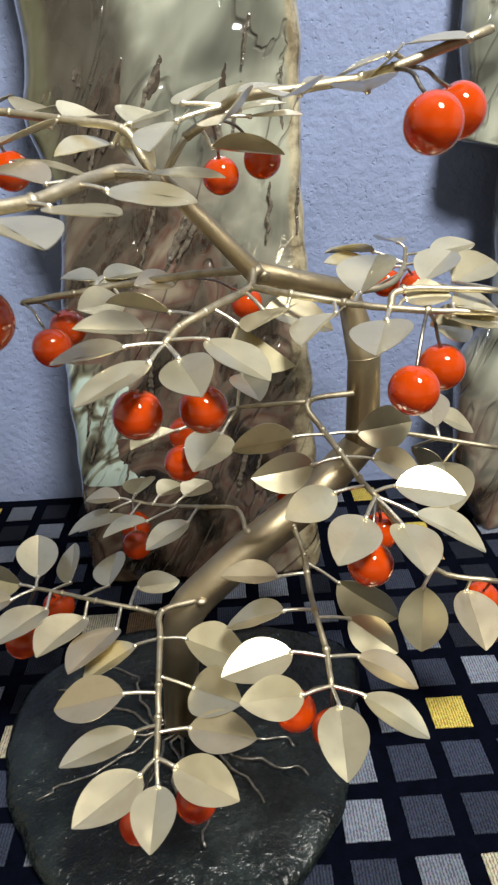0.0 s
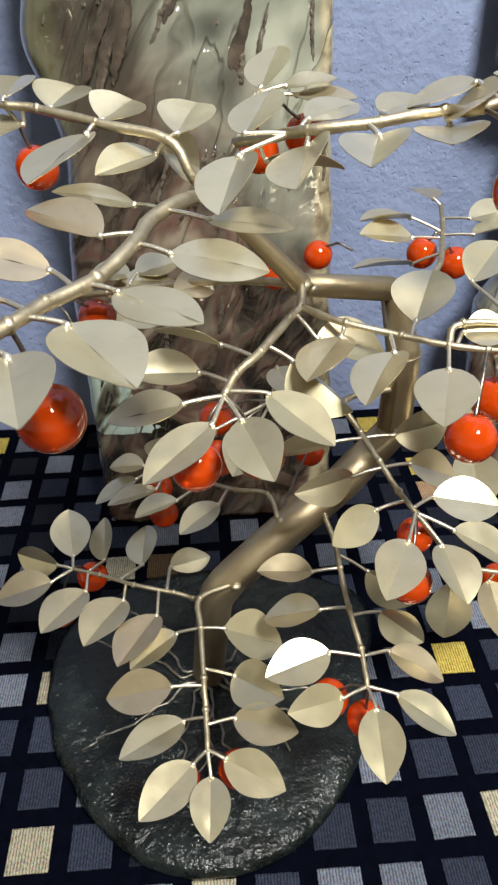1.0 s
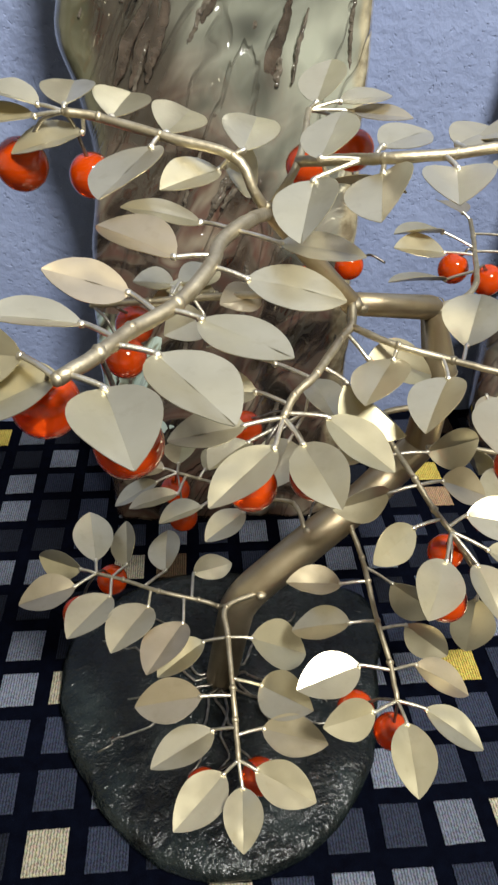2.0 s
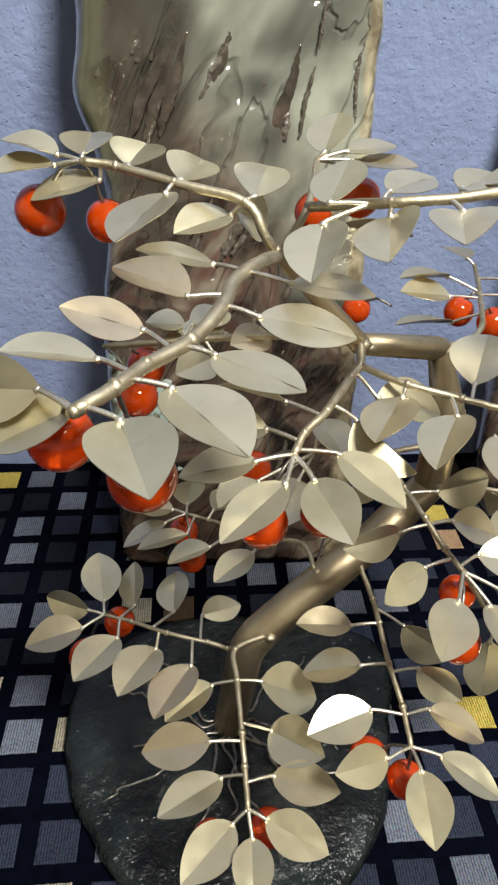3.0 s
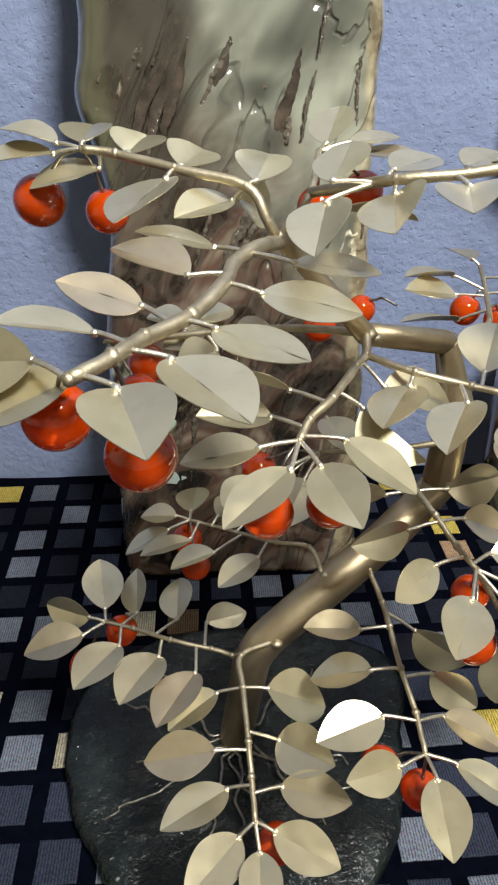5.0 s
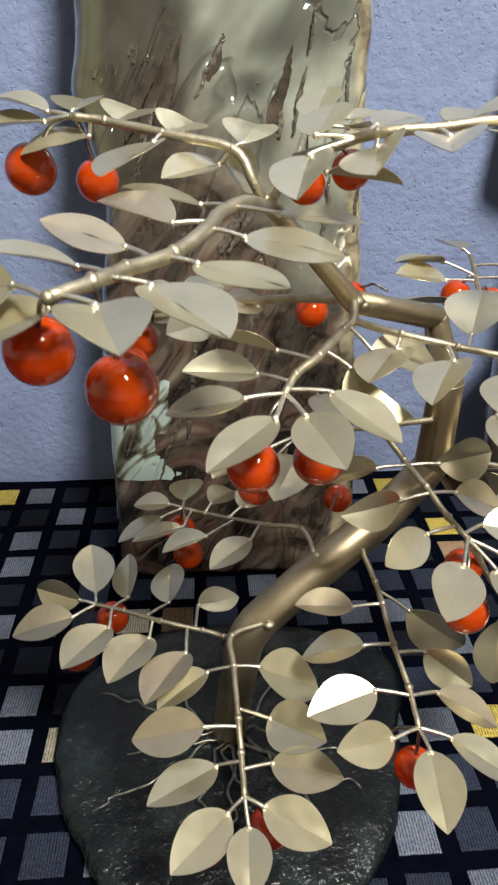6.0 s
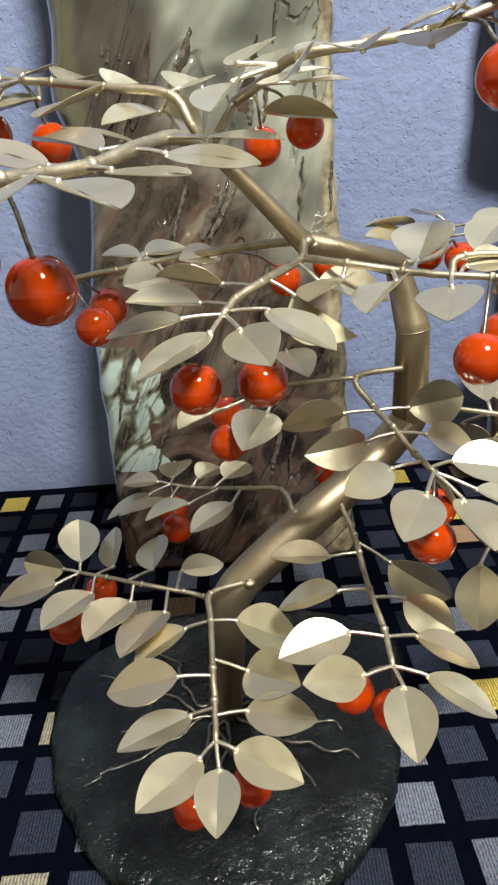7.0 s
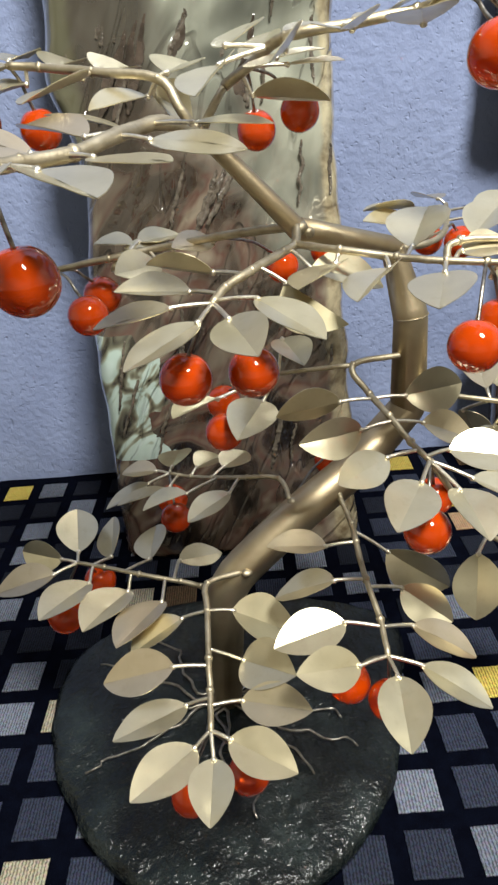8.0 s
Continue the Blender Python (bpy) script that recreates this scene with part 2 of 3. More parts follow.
def blob(bm, centre, r, squash=1.0):
    made = bmesh.ops.create_icosphere(bm, subdivisions=2, radius=r)["verts"]
    for v in made:
        k = 1 + 0.25 * noise.noise(v.co * (1.5 / r) + Vector(centre) * 100)
        v.co = Vector((v.co.x * k, v.co.y * k, v.co.z * k * squash)) + Vector(centre)


# ---- the room ----
WALL_Y = 0.794
bm = bmesh.new()
bmesh.ops.create_grid(bm, x_segments=160, y_segments=90, size=1)
for v in bm.verts:
    x, z = v.co.x * 2.0, (v.co.y + 1) * 1.15
    v.co = Vector((x, WALL_Y + 0.004 * noise.noise(Vector((x * 9, z * 9, 3))) + 0.002 * noise.noise(Vector((x * 30, z * 30, 7))), z))
bmesh.ops.reverse_faces(bm, faces=bm.faces[:])
box(bm, (-2.1, WALL_Y + 0.02, 0), (2.1, WALL_Y + 0.15, 2.3))
tagged(finish(bm, "wall_north", WALL), "rough lavender painted plaster wall behind the slab", kind="structure")
# unseen walls and ceiling, added as warm reflectors around the tree
for n, lo, hi in (("wall_west", (-2.1, -2.1, 0), (-2.0, WALL_Y + 0.1, 2.3)), ("wall_east", (2.0, -2.1, 0), (2.1, WALL_Y + 0.1, 2.3)), ("wall_south", (-2.0, -2.1, 0), (2.0, -2.0, 2.3))):
    bm = bmesh.new()
    box(bm, lo, hi)
    tagged(finish(bm, n, PLAIN, smooth=False), "unseen pale cream wall added to warm the brass reflections", kind="structure")
bm = bmesh.new()
box(bm, (-2.1, -2.1, 2.3), (2.1, WALL_Y + 0.1, 2.4))
tagged(finish(bm, "ceiling", CEIL, smooth=False), "unseen white ceiling added to bounce light onto the tree", kind="structure")
bm = bmesh.new()
box(bm, (-2.1, -2.1, -0.1), (2.1, WALL_Y + 0.1, 0))
floor = tagged(finish(bm, "floor", CARPET, smooth=False), "dark navy ribbed carpet woven with small squares", kind="structure")

# ---- slabs ----
def slab(name, left, right, height, lean, depth, mat, label, seed, foot=0.60):
    """An upright polished glass slab: left and right edges by height, a waving front, a chipped right edge."""
    bm = bmesh.new()
    nx, nz = 70, 150
    front, back = [], []
    for j in range(nz + 1):
        z = 0.002 + j / nz * height
        lo = left(z) + 0.0035 * noise.noise(Vector((z * 22, seed, 1)))
        hi = right(z) + 0.003 * noise.noise(Vector((z * 26, seed + 5, 1)))
        fr, ba = [], []
        for i in range(nx + 1):
            u = i / nx
            x = lo + (hi - lo) * u
            edge = min(u, 1 - u) * (hi - lo)
            round_off = 0.012 * max(0, 1 - edge / 0.012) ** 2
            groove = abs(noise.noise(Vector(((x - 0.4 * z) * 20, z * 5, seed)))) ** 0.7
            wave = 0.008 * noise.noise(Vector((x * 16, z * 10, seed + 2))) + 0.0055 * groove - 0.003 + 0.0016 * noise.noise(Vector((x * 80 - z * 30, z * 30, seed)))
            y = foot + lean * z + wave + round_off
            fr.append(bm.verts.new((x, y, z)))
            ba.append(bm.verts.new((x, foot + lean * z + depth - round_off * 0.5, z)))
        front.append(fr)
        back.append(ba)
    for j in range(nz):
        for i in range(nx):
            bm.faces.new((front[j][i], front[j][i + 1], front[j + 1][i + 1], front[j + 1][i]))
            bm.faces.new((back[j][i + 1], back[j][i], back[j + 1][i], back[j + 1][i + 1]))
        bm.faces.new((back[j][0], front[j][0], front[j + 1][0], back[j + 1][0]))
        bm.faces.new((front[j][nx], back[j][nx], back[j + 1][nx], front[j + 1][nx]))
    for i in range(nx):
        bm.faces.new((front[0][i + 1], front[0][i], back[0][i], back[0][i + 1]))
        bm.faces.new((front[nz][i], front[nz][i + 1], back[nz][i + 1], back[nz][i]))
    return tagged(finish(bm, name, mat), label, "glass block", "glass blocks along the wall")


block = slab("glass_block", lambda z: -0.166 - 0.008 * math.exp(-((z - 0.465) / 0.03) ** 2) + 0.013 * math.exp(-((z - 0.37) / 0.06) ** 2), lambda z: 0.092 - 0.012 * min(1, z / 0.4), 0.66, 0.155, 0.04, SLAB, "thick grey green cast glass block with melted ridges", 2.0)
slab("glass_block", lambda z: 0.262 + 0.030 * math.exp(-(z / 0.04) ** 2) - 0.012 * min(1, max(0, (z - 0.420) / 0.010)) + 0.036 * min(1, max(0, (z - 0.20) / 0.05)) * min(1, max(0, (0.430 - z) / 0.012)), lambda z: 0.50, 0.60, 0.155, 0.036, SLAB, "brown green cast glass block with a chipped edge", 9.0, 0.66)



def ridge(x1, z1, x2, z2, r):
    """A knotted rope of melted glass standing out of the block's front."""
    bm = bmesh.new()
    n = max(16, int(math.hypot(x2 - x1, z2 - z1) / 0.0009))
    pts, rad = [], []
    for k in range(n + 1):
        u = k / n
        x, z = x1 + (x2 - x1) * u, z1 + (z2 - z1) * u
        x += 0.003 * noise.noise(Vector((u * 4, x1 * 90, 1))) * math.sin(math.pi * u) + 0.0012 * noise.noise(Vector((z * 220, x1 * 50, 3)))
        pts.append((x, 0.60 + 0.155 * z, z))
        if r < 0.004:
            rad.append(r * (0.3 + 0.7 * math.sin(math.pi * (0.03 + 0.94 * u)) ** 0.5) * (1 + 0.45 * noise.noise(Vector((z * 300, x1 * 60, 8)))))
        else:
            rad.append(r * (0.08 + 0.92 * math.sin(math.pi * (0.02 + 0.95 * u ** 1.3))) * (1 + 0.2 * noise.noise(Vector((z * 120, x1 * 60, 8)))))
    tube(bm, pts, rad, 12)
    for v in bm.verts:
        face = 0.60 + 0.155 * v.co.z
        knot = 1 + (0.35 if r < 0.004 else 0.1) * noise.noise(v.co * 420 + Vector((x1 * 300, 0, 0)))
        v.co.y = face - 0.0008 + (v.co.y - face) * (0.5 if r < 0.004 else 0.11) * knot
    part("ridge", bm, RIDGE if r < 0.004 else SMOKE, block)


FINE, MID, BROAD = 0.0017, 0.0028, 0.0052
for r, lines in (
        (FINE, ((-0.135, 0.526, -0.153, 0.480), (-0.129, 0.56, -0.135, 0.526), (0.040, 0.575, 0.0268, 0.502), (0.0252, 0.490, 0.0146, 0.438), (0.0603, 0.56, 0.0622, 0.441), (-0.0898, 0.4125, -0.121, 0.326), (-0.0574, 0.395, -0.081, 0.332), (0.0486, 0.406, 0.043, 0.353),
                 (-0.1433, 0.368, -0.144, 0.325), (-0.1207, 0.3715, -0.1435, 0.325), (0.074, 0.401, 0.072, 0.358), (0.018, 0.565, -0.0135, 0.489), (-0.101, 0.468, -0.1204, 0.4146), (-0.1127, 0.234, -0.1496, 0.143), (-0.0922, 0.187, -0.117, 0.1155), (0.0294, 0.142, 0.0216, 0.099), (0.0695, 0.221, 0.0626, 0.175), (-0.0642, 0.461, -0.0928, 0.408), (-0.135, 0.24, -0.150, 0.17))),
        (MID, ((-0.1162, 0.517, -0.1232, 0.496), (-0.1048, 0.54, -0.119, 0.49), (-0.0958, 0.55, -0.1085, 0.492), (-0.1108, 0.56, -0.1196, 0.511), (-0.0344, 0.530, -0.0631, 0.4765), (-0.0631, 0.4765, -0.0837, 0.4317), (-0.0585, 0.464, -0.0756, 0.432), (-0.0135, 0.489, -0.0234, 0.471), (-0.0372, 0.4346, -0.0468, 0.408),
               (-0.0227, 0.4347, -0.0261, 0.408), (0.0046, 0.456, 0.0016, 0.435), (-0.0206, 0.389, -0.0567, 0.33), (-0.0301, 0.387, -0.0528, 0.337), (-0.0147, 0.3835, -0.0434, 0.341), (-0.0332, 0.443, -0.0544, 0.4054), (0.0157, 0.161, 0.0004, 0.094), (-0.05, 0.28, -0.068, 0.16), (-0.02, 0.29, -0.035, 0.15), (-0.075, 0.27, -0.092, 0.10))),
        (BROAD, ((-0.079, 0.512, -0.1038, 0.437), (-0.086, 0.510, -0.117, 0.4327), (-0.094, 0.508, -0.130, 0.4326), (-0.018, 0.492, -0.036, 0.435), (0.013, 0.505, -0.0061, 0.438), (0.002, 0.4756, -0.0173, 0.422), (-0.036, 0.524, -0.0584, 0.478), (-0.068, 0.46, -0.088, 0.385), (-0.098, 0.42, -0.128, 0.34)))):
    for ends in lines:
        ridge(*ends, r)

# ---- the tree ----
tree = tagged(new("cherry_tree_ornament"), "brass cherry tree with red glass cherries on dark stone base", "ornament")
bm = bmesh.new()
SEG, RINGS = 110, 26
# how far the uneven stone reaches, by degrees round its middle
REACH = ((-180, 0.131), (-165, 0.124), (-150, 0.119), (-128, 0.122), (-109, 0.130), (-90, 0.134), (-66, 0.137), (-35, 0.137), (-6, 0.141), (11, 0.152), (18, 0.167), (28, 0.187), (38, 0.187), (52, 0.169), (69, 0.152), (90, 0.147), (120, 0.152), (150, 0.153), (163, 0.142), (180, 0.131))
rings = []
for q in range(RINGS + 1):
    ring = []
    for k in range(SEG):
        a = 2 * math.pi * k / SEG
        turn = math.degrees(math.atan2(math.sin(a), math.cos(a)))
        edge = float(np.interp(turn, [w for w, _ in REACH], [r for _, r in REACH])) * (1 + 0.014 * noise.noise(Vector((math.cos(a) * 6, math.sin(a) * 6, 9))))
        u = max(q, 0.02) / RINGS
        x, y = -0.062 + edge * u * math.cos(a), 0.363 + edge * u * math.sin(a)
        p = Vector((x, y, 0))
        z = 0.018 + 0.0022 * noise.noise(p * 24) + 0.0011 * noise.noise(p * 90) - 0.006 * max(0, (u - 0.93) / 0.07) ** 2
        ring.append(bm.verts.new((x, y, z)))
    rings.append(ring)
low = [bm.verts.new((-0.062 + (v.co.x + 0.062) * 0.985, 0.363 + (v.co.y - 0.363) * 0.985, 0.0005)) for v in rings[-1]]
rings.append(low)
for a, b in zip(rings, rings[1:]):
    for k in range(SEG):
        bm.faces.new((a[k], b[k], b[(k + 1) % SEG], a[(k + 1) % SEG]))
bm.faces.new(rings[0])
bm.faces.new(list(reversed(low)))
part("stone_base", bm, STONE, tree, "dark green polished stone base")
bm = bmesh.new()
# straight lengths of tube, welded at an angle
bends = [(-0.056, 0.388, 0.012, 0.0136), (-0.0435, 0.3725, 0.1485, 0.0137), (0.0105, 0.3924, 0.1884, 0.0138), (0.0539, 0.4166, 0.2076, 0.0136), (0.0960, 0.4365, 0.2434, 0.0126), (0.0927, 0.4276, 0.3137, 0.0112), (0.0830, 0.4415, 0.3545, 0.0080), (0.019, 0.400, 0.380, 0.0066)]
line, girth = [], []
for k, (x, y, z, r) in enumerate(bends):
    p = Vector((x, y, z))
    ways = [Vector(bends[j][:3]) - p for j in (k - 1, k + 1) if 0 <= j < len(bends)]
    soft = 0.020 if k == 1 else 0.014 if k in (2, 3) else 0.0045
    if len(ways) == 1:
        line.append(p)
        girth.append(r)
        continue
    before, after = (p + w.normalized() * min(soft, 0.45 * w.length) for w in ways)
    for u in (0.0, 0.25, 0.5, 0.75, 1.0):
        line.append(before.lerp(p, u).lerp(p.lerp(after, u), u))
        girth.append(r)
tube(bm, line, girth, 28)
trunk = part("trunk", bm, TRUNK, tree, "thick bent brass tube trunk")
for k in (5, 6):
    x, y, z, r = bends[k]
    bm = bmesh.new()
    p = Vector((x, y, z))
    way = ((Vector(bends[k + 1][:3]) - p).normalized() - (Vector(bends[k - 1][:3]) - p).normalized()).normalized()
    side = way.orthogonal().normalized()
    other = way.cross(side)
    ring = [p + (r + 0.0002) * (math.cos(c) * side + math.sin(c) * other) for c in [2 * math.pi * q / 40 for q in range(41)]]
    tube(bm, ring, [0.0004 + 0.0003 * noise.noise(q * 250) for q in ring], 6)
    part("weld_seam", bm, WIRE, trunk)
bm = bmesh.new()
line = curve([(0.019, 0.400, 0.379), (0.002, 0.398, 0.398), (-0.022, 0.398, 0.424), (-0.034, 0.398, 0.436)], 6)
tube(bm, line, [0.0062 - 0.0022 * k / (len(line) - 1) for k in range(len(line))], 14)
part("upper_trunk", bm, TRUNK, tree)
for p, r in (((0.019, 0.398, 0.381), 0.0056), ((0.012, 0.398, 0.387), 0.0042), ((0.024, 0.399, 0.378), 0.0045), ((-0.034, 0.396, 0.437), 0.0036), ((-0.028, 0.365, 0.163), 0.004), ((0.007, 0.392, 0.200), 0.0032), ((0.0395, 0.3955, 0.2005), 0.0032)):
    bm = bmesh.new()
    blob(bm, p, r, 0.8)
    part("solder_joint", bm, WIRE, tree)
for way in ((-0.115, 0.345, -0.160, 0.322), (-0.12, 0.405, -0.166, 0.424), (-0.02, 0.35, 0.008, 0.309), (0.0, 0.345, 0.042, 0.326), (0.0, 0.365, 0.036, 0.356), (-0.075, 0.335, -0.09, 0.29), (-0.045, 0.33, -0.035, 0.28), (-0.09, 0.42, -0.13, 0.46), (-0.02, 0.42, 0.02, 0.45), (-0.1, 0.375, -0.135, 0.37), (-0.06, 0.33, -0.062, 0.30)):
    bm = bmesh.new()
    x1, y1, x2, y2 = way
    line = curve([(-0.056 + 0.1 * (x1 + 0.057), 0.386 + 0.1 * (y1 - 0.386), 0.020), (-0.057 + 0.45 * (x1 + 0.057) + 0.008 * math.sin(x1 * 300), 0.386 + 0.45 * (y1 - 0.386) + 0.008 * math.sin(y1 * 400), 0.0225), (x1, y1, 0.024), ((x1 + x2) / 2 + 0.004, (y1 + y2) / 2 + 0.003, 0.0222), (x2, y2, 0.0212)], 5)
    tube(bm, [p + Vector((0.008 * noise.noise(p * 70), 0.008 * noise.noise(p * 70 + Vector((9, 0, 0))), 0.002 * noise.noise(p * 60 + Vector((0, 5, 0))) + 0.001)) for p in line], [0.0015 - 0.0007 * k / (len(line) - 1) for k in range(len(line))], 6)
    part("root_wire", bm, ROOTS, tree)

BRIGHT = random.Random(5)


def twig(points, r):
    bm = bmesh.new()
    line = curve(points, 5)
    n = len(line)
    tube(bm, [p + Vector([0.0004 * noise.noise(p * 180 + Vector((k, 0, 0))) for k in range(3)]) for p in line], [r * (1.0 - 0.25 * i / n) * (1 + 0.10 * noise.noise(p * 300)) for i, p in enumerate(line)], 8)
    for p in points[1:-1]:
        blob(bm, p, r * (1.15 if r < 0.0024 else 0.9), 1.1)
    blob(bm, points[-1], r * 0.7)
    ob = part("twig", bm, WIRE, tree)
    TWIGS.append((ob, [Vector(p) for p in line], r))
    return len(TWIGS) - 1


TWIGS = []


def leaf(on, base, tip, roll, width, bend=None):
    """A folded sheet brass leaf with its wire stalk, soldered to a twig."""
    ob, line, r = TWIGS[on]
    B, T = Vector(base), Vector(tip)
    a = (T - B).normalized()
    n0 = Vector((0, 0, 1)) - a * a.z
    n0.normalize()
    n = math.cos(radians(roll)) * n0 + math.sin(radians(roll)) * a.cross(n0)
    side = a.cross(n)
    if n.z < 0:
        n, side = -n, -side
    size = (T - B).length
    fold = math.tan(radians(BRIGHT.uniform(12, 25)))
    if bend is not None:
        fold = math.tan(radians(bend))
    sag, cup, twist = BRIGHT.uniform(0.0, 0.05), BRIGHT.uniform(-0.02, 0.015), BRIGHT.uniform(-0.08, 0.08)
    seed = BRIGHT.uniform(0, 50)
    bm = bmesh.new()
    NU, NV, THICK = 14, 4, 0.00035
    for sgn in (1, -1):
        top, low = [], []
        for i in range(NU + 1):
            u = i / NU
            w = width / 2 * 1.03 * max(math.sin(math.pi * u ** 0.90), 0.0) ** 0.72 * (1 + 0.03 * noise.noise(Vector((u * 3, sgn, seed))))
            if i in (0, NU):
                w = 0.0006
            ra, rb = [], []
            for j in range(NV + 1):
                s = w * j / NV
                h = s * (fold + twist * sgn * u) + cup * s * s / 0.015 - sag * size * math.sin(math.pi * u) * -0.6 + 0.0004 * noise.noise(Vector((u * 4 + seed, s * 160, sgn)))
                q = B + a * (u * size) + side * (sgn * s)
                ra.append(bm.verts.new(q + n * h))
                rb.append(bm.verts.new(q + n * (h - THICK)))
            top.append(ra)
            low.append(rb)
        for i in range(NU):
            for j in range(NV):
                f = (top[i][j], top[i + 1][j], top[i + 1][j + 1], top[i][j + 1])
                g = (low[i][j], low[i][j + 1], low[i + 1][j + 1], low[i + 1][j])
                bm.faces.new(f if sgn > 0 else f[::-1]).smooth = True
                bm.faces.new(g if sgn > 0 else g[::-1]).smooth = True
            f = [bm.verts.new(q.co) for q in (top[i][NV], top[i + 1][NV], low[i + 1][NV], low[i][NV])]
            bm.faces.new(f if sgn > 0 else f[::-1])
    # stalk
    near = min(line, key=lambda p: (p - B).length + 0.3 * abs((p - B).normalized().dot(a) + 0.5) * 0.02)
    lift = n * 0.0012
    mid = near.lerp(B, 0.55) + Vector((0, 0, 0.0006))
    wire = 0.00115
    tube(bm, curve([near, mid, B + lift * 0.3, B + a * size * 0.05 + lift * 0.2], 4), wire, 6)
    blob(bm, B + a * 0.0008, 0.0017)
    me = part("leaf", bm, [BRASS, SOLDER], ob, smooth=False)
    count = len(me.data.polygons)
    flat = 2 * NU * (2 * NV + 1)
    me.data.polygons.foreach_set("use_smooth", [k >= flat or k % (2 * NV + 1) != 2 * NV for k in range(count)])
    me.data.polygons.foreach_set("material_index", [0 if k < flat else 1 for k in range(count)])
    return me


def cherry(centre, r, hang):
    c, h = Vector(centre), Vector(hang)
    bm = bmesh.new()
    bmesh.ops.create_uvsphere(bm, u_segments=40, v_segments=24, radius=r)
    up = (h - c)
    up.normalize()
    up = (up + Vector((0, 0, 1.2))).normalized()
    seed = Vector([x * 90 for x in c])
    for v in bm.verts:
        d = v.co.normalized()
        k = d.dot(up)
        dip = 0.10 * math.exp(-((1 - k) / 0.035)) if k > 0 else 0
        v.co = c + v.co * (1 - dip + 0.012 * noise.noise(d * 1.3 + seed))
    ob = part("cherry", bm, CHERRY, tree, "glossy orange red glass cherry")
    bm = bmesh.new()
    a = c + up * r * 0.86
    bow = a.lerp(h, 0.5) + Vector((0.0, 0, 0.004))
    tube(bm, curve([a, a.lerp(h, 0.2) + up * 0.002, bow, h], 5), 0.0010, 7)
    part("stalk", bm, ROOTS, ob, "grey steel wire stalk")
    return ob


# ---- twigs and leaves ----
front_twig = twig([(-0.0288, 0.3684, 0.1617), (-0.0539, 0.3536, 0.1659), (-0.0539, 0.3302, 0.1637), (-0.0528, 0.2947, 0.1595), (-0.0522, 0.2759, 0.1537), (-0.0517, 0.252, 0.1501)], 0.0022)
leaf(front_twig, (-0.0704, 0.332, 0.1574), (-0.1024, 0.311, 0.1498), 12, 0.0266)
leaf(front_twig, (-0.0383, 0.3282, 0.1642), (0.0026, 0.3315, 0.1362), 22, 0.0340, 18)
leaf(front_twig, (-0.0338, 0.3026, 0.1474), (-0.0029, 0.2749, 0.1612), 32, 0.0304)
leaf(front_twig, (-0.0728, 0.2902, 0.1594), (-0.1167, 0.2919, 0.1478), -22, 0.0275, 20)
leaf(front_twig, (-0.0661, 0.2749, 0.1443), (-0.1051, 0.251, 0.1484), 6, 0.0260, 12)
leaf(front_twig, (-0.0604, 0.2478, 0.143), (-0.0909, 0.2145, 0.1497), -12, 0.0260, 12)
leaf(front_twig, (-0.0503, 0.2379, 0.1461), (-0.0519, 0.203, 0.1427), 0, 0.0230, 20)
leaf(front_twig, (-0.042, 0.2461, 0.1497), (-0.0071, 0.2268, 0.1446), 18, 0.0245, 20)
leaf(front_twig, (-0.0352, 0.2723, 0.1475), (0.004, 0.2561, 0.1543), 18, 0.0245, 12)
left_twig = twig([(-0.0539, 0.3536, 0.1659), (-0.0593, 0.3599, 0.1586), (-0.0736, 0.3661, 0.1591), (-0.1023, 0.3726, 0.1628), (-0.1294, 0.387, 0.1598), (-0.1496, 0.3937, 0.1604)], 0.0019)
leaf(left_twig, (-0.0770, 0.3940, 0.1548), (-0.0466, 0.4087, 0.1475), 10, 0.0225)
leaf(left_twig, (-0.0846, 0.3475, 0.1593), (-0.1089, 0.3062, 0.1617), 15, 0.0321)
leaf(left_twig, (-0.0983, 0.3974, 0.1552), (-0.0974, 0.4393, 0.1554), -20, 0.0267)
leaf(left_twig, (-0.1103, 0.367, 0.1538), (-0.134, 0.3265, 0.1576), 4, 0.0324)
leaf(left_twig, (-0.1285, 0.4065, 0.153), (-0.1301, 0.4428, 0.1642), -39, 0.0243)
leaf(left_twig, (-0.1383, 0.3762, 0.1561), (-0.1647, 0.3391, 0.1585), 3, 0.0307)
leaf(left_twig, (-0.1512, 0.4053, 0.1606), (-0.1587, 0.4481, 0.1706), 7, 0.0297)
leaf(left_twig, (-0.1609, 0.3973, 0.1616), (-0.1955, 0.4152, 0.1583), -63, 0.0240)
leaf(left_twig, (-0.1635, 0.3824, 0.1606), (-0.2037, 0.3713, 0.1557), -7, 0.0288)
right_twig = twig([(0.037, 0.402, 0.203), (0.0404, 0.3933, 0.1988), (0.0448, 0.3719, 0.1915), (0.0434, 0.3482, 0.1951), (0.0448, 0.3211, 0.1874), (0.0481, 0.2944, 0.18), (0.0476, 0.2702, 0.1762)], 0.0022)
leaf(right_twig, (0.0251, 0.3481, 0.1932), (-0.0131, 0.3505, 0.1947), 0, 0.0254)
leaf(right_twig, (0.0259, 0.3185, 0.1902), (-0.0106, 0.3277, 0.1719), 3, 0.0285)
leaf(right_twig, (0.0282, 0.2929, 0.181), (-0.0139, 0.2805, 0.1772), -14, 0.0285, 16)
leaf(right_twig, (0.0314, 0.2622, 0.1793), (-0.004, 0.2484, 0.1914), -40, 0.0230, 12)
leaf(right_twig, (0.0495, 0.2557, 0.1769), (0.0471, 0.2148, 0.1698), 0, 0.0260, 20)
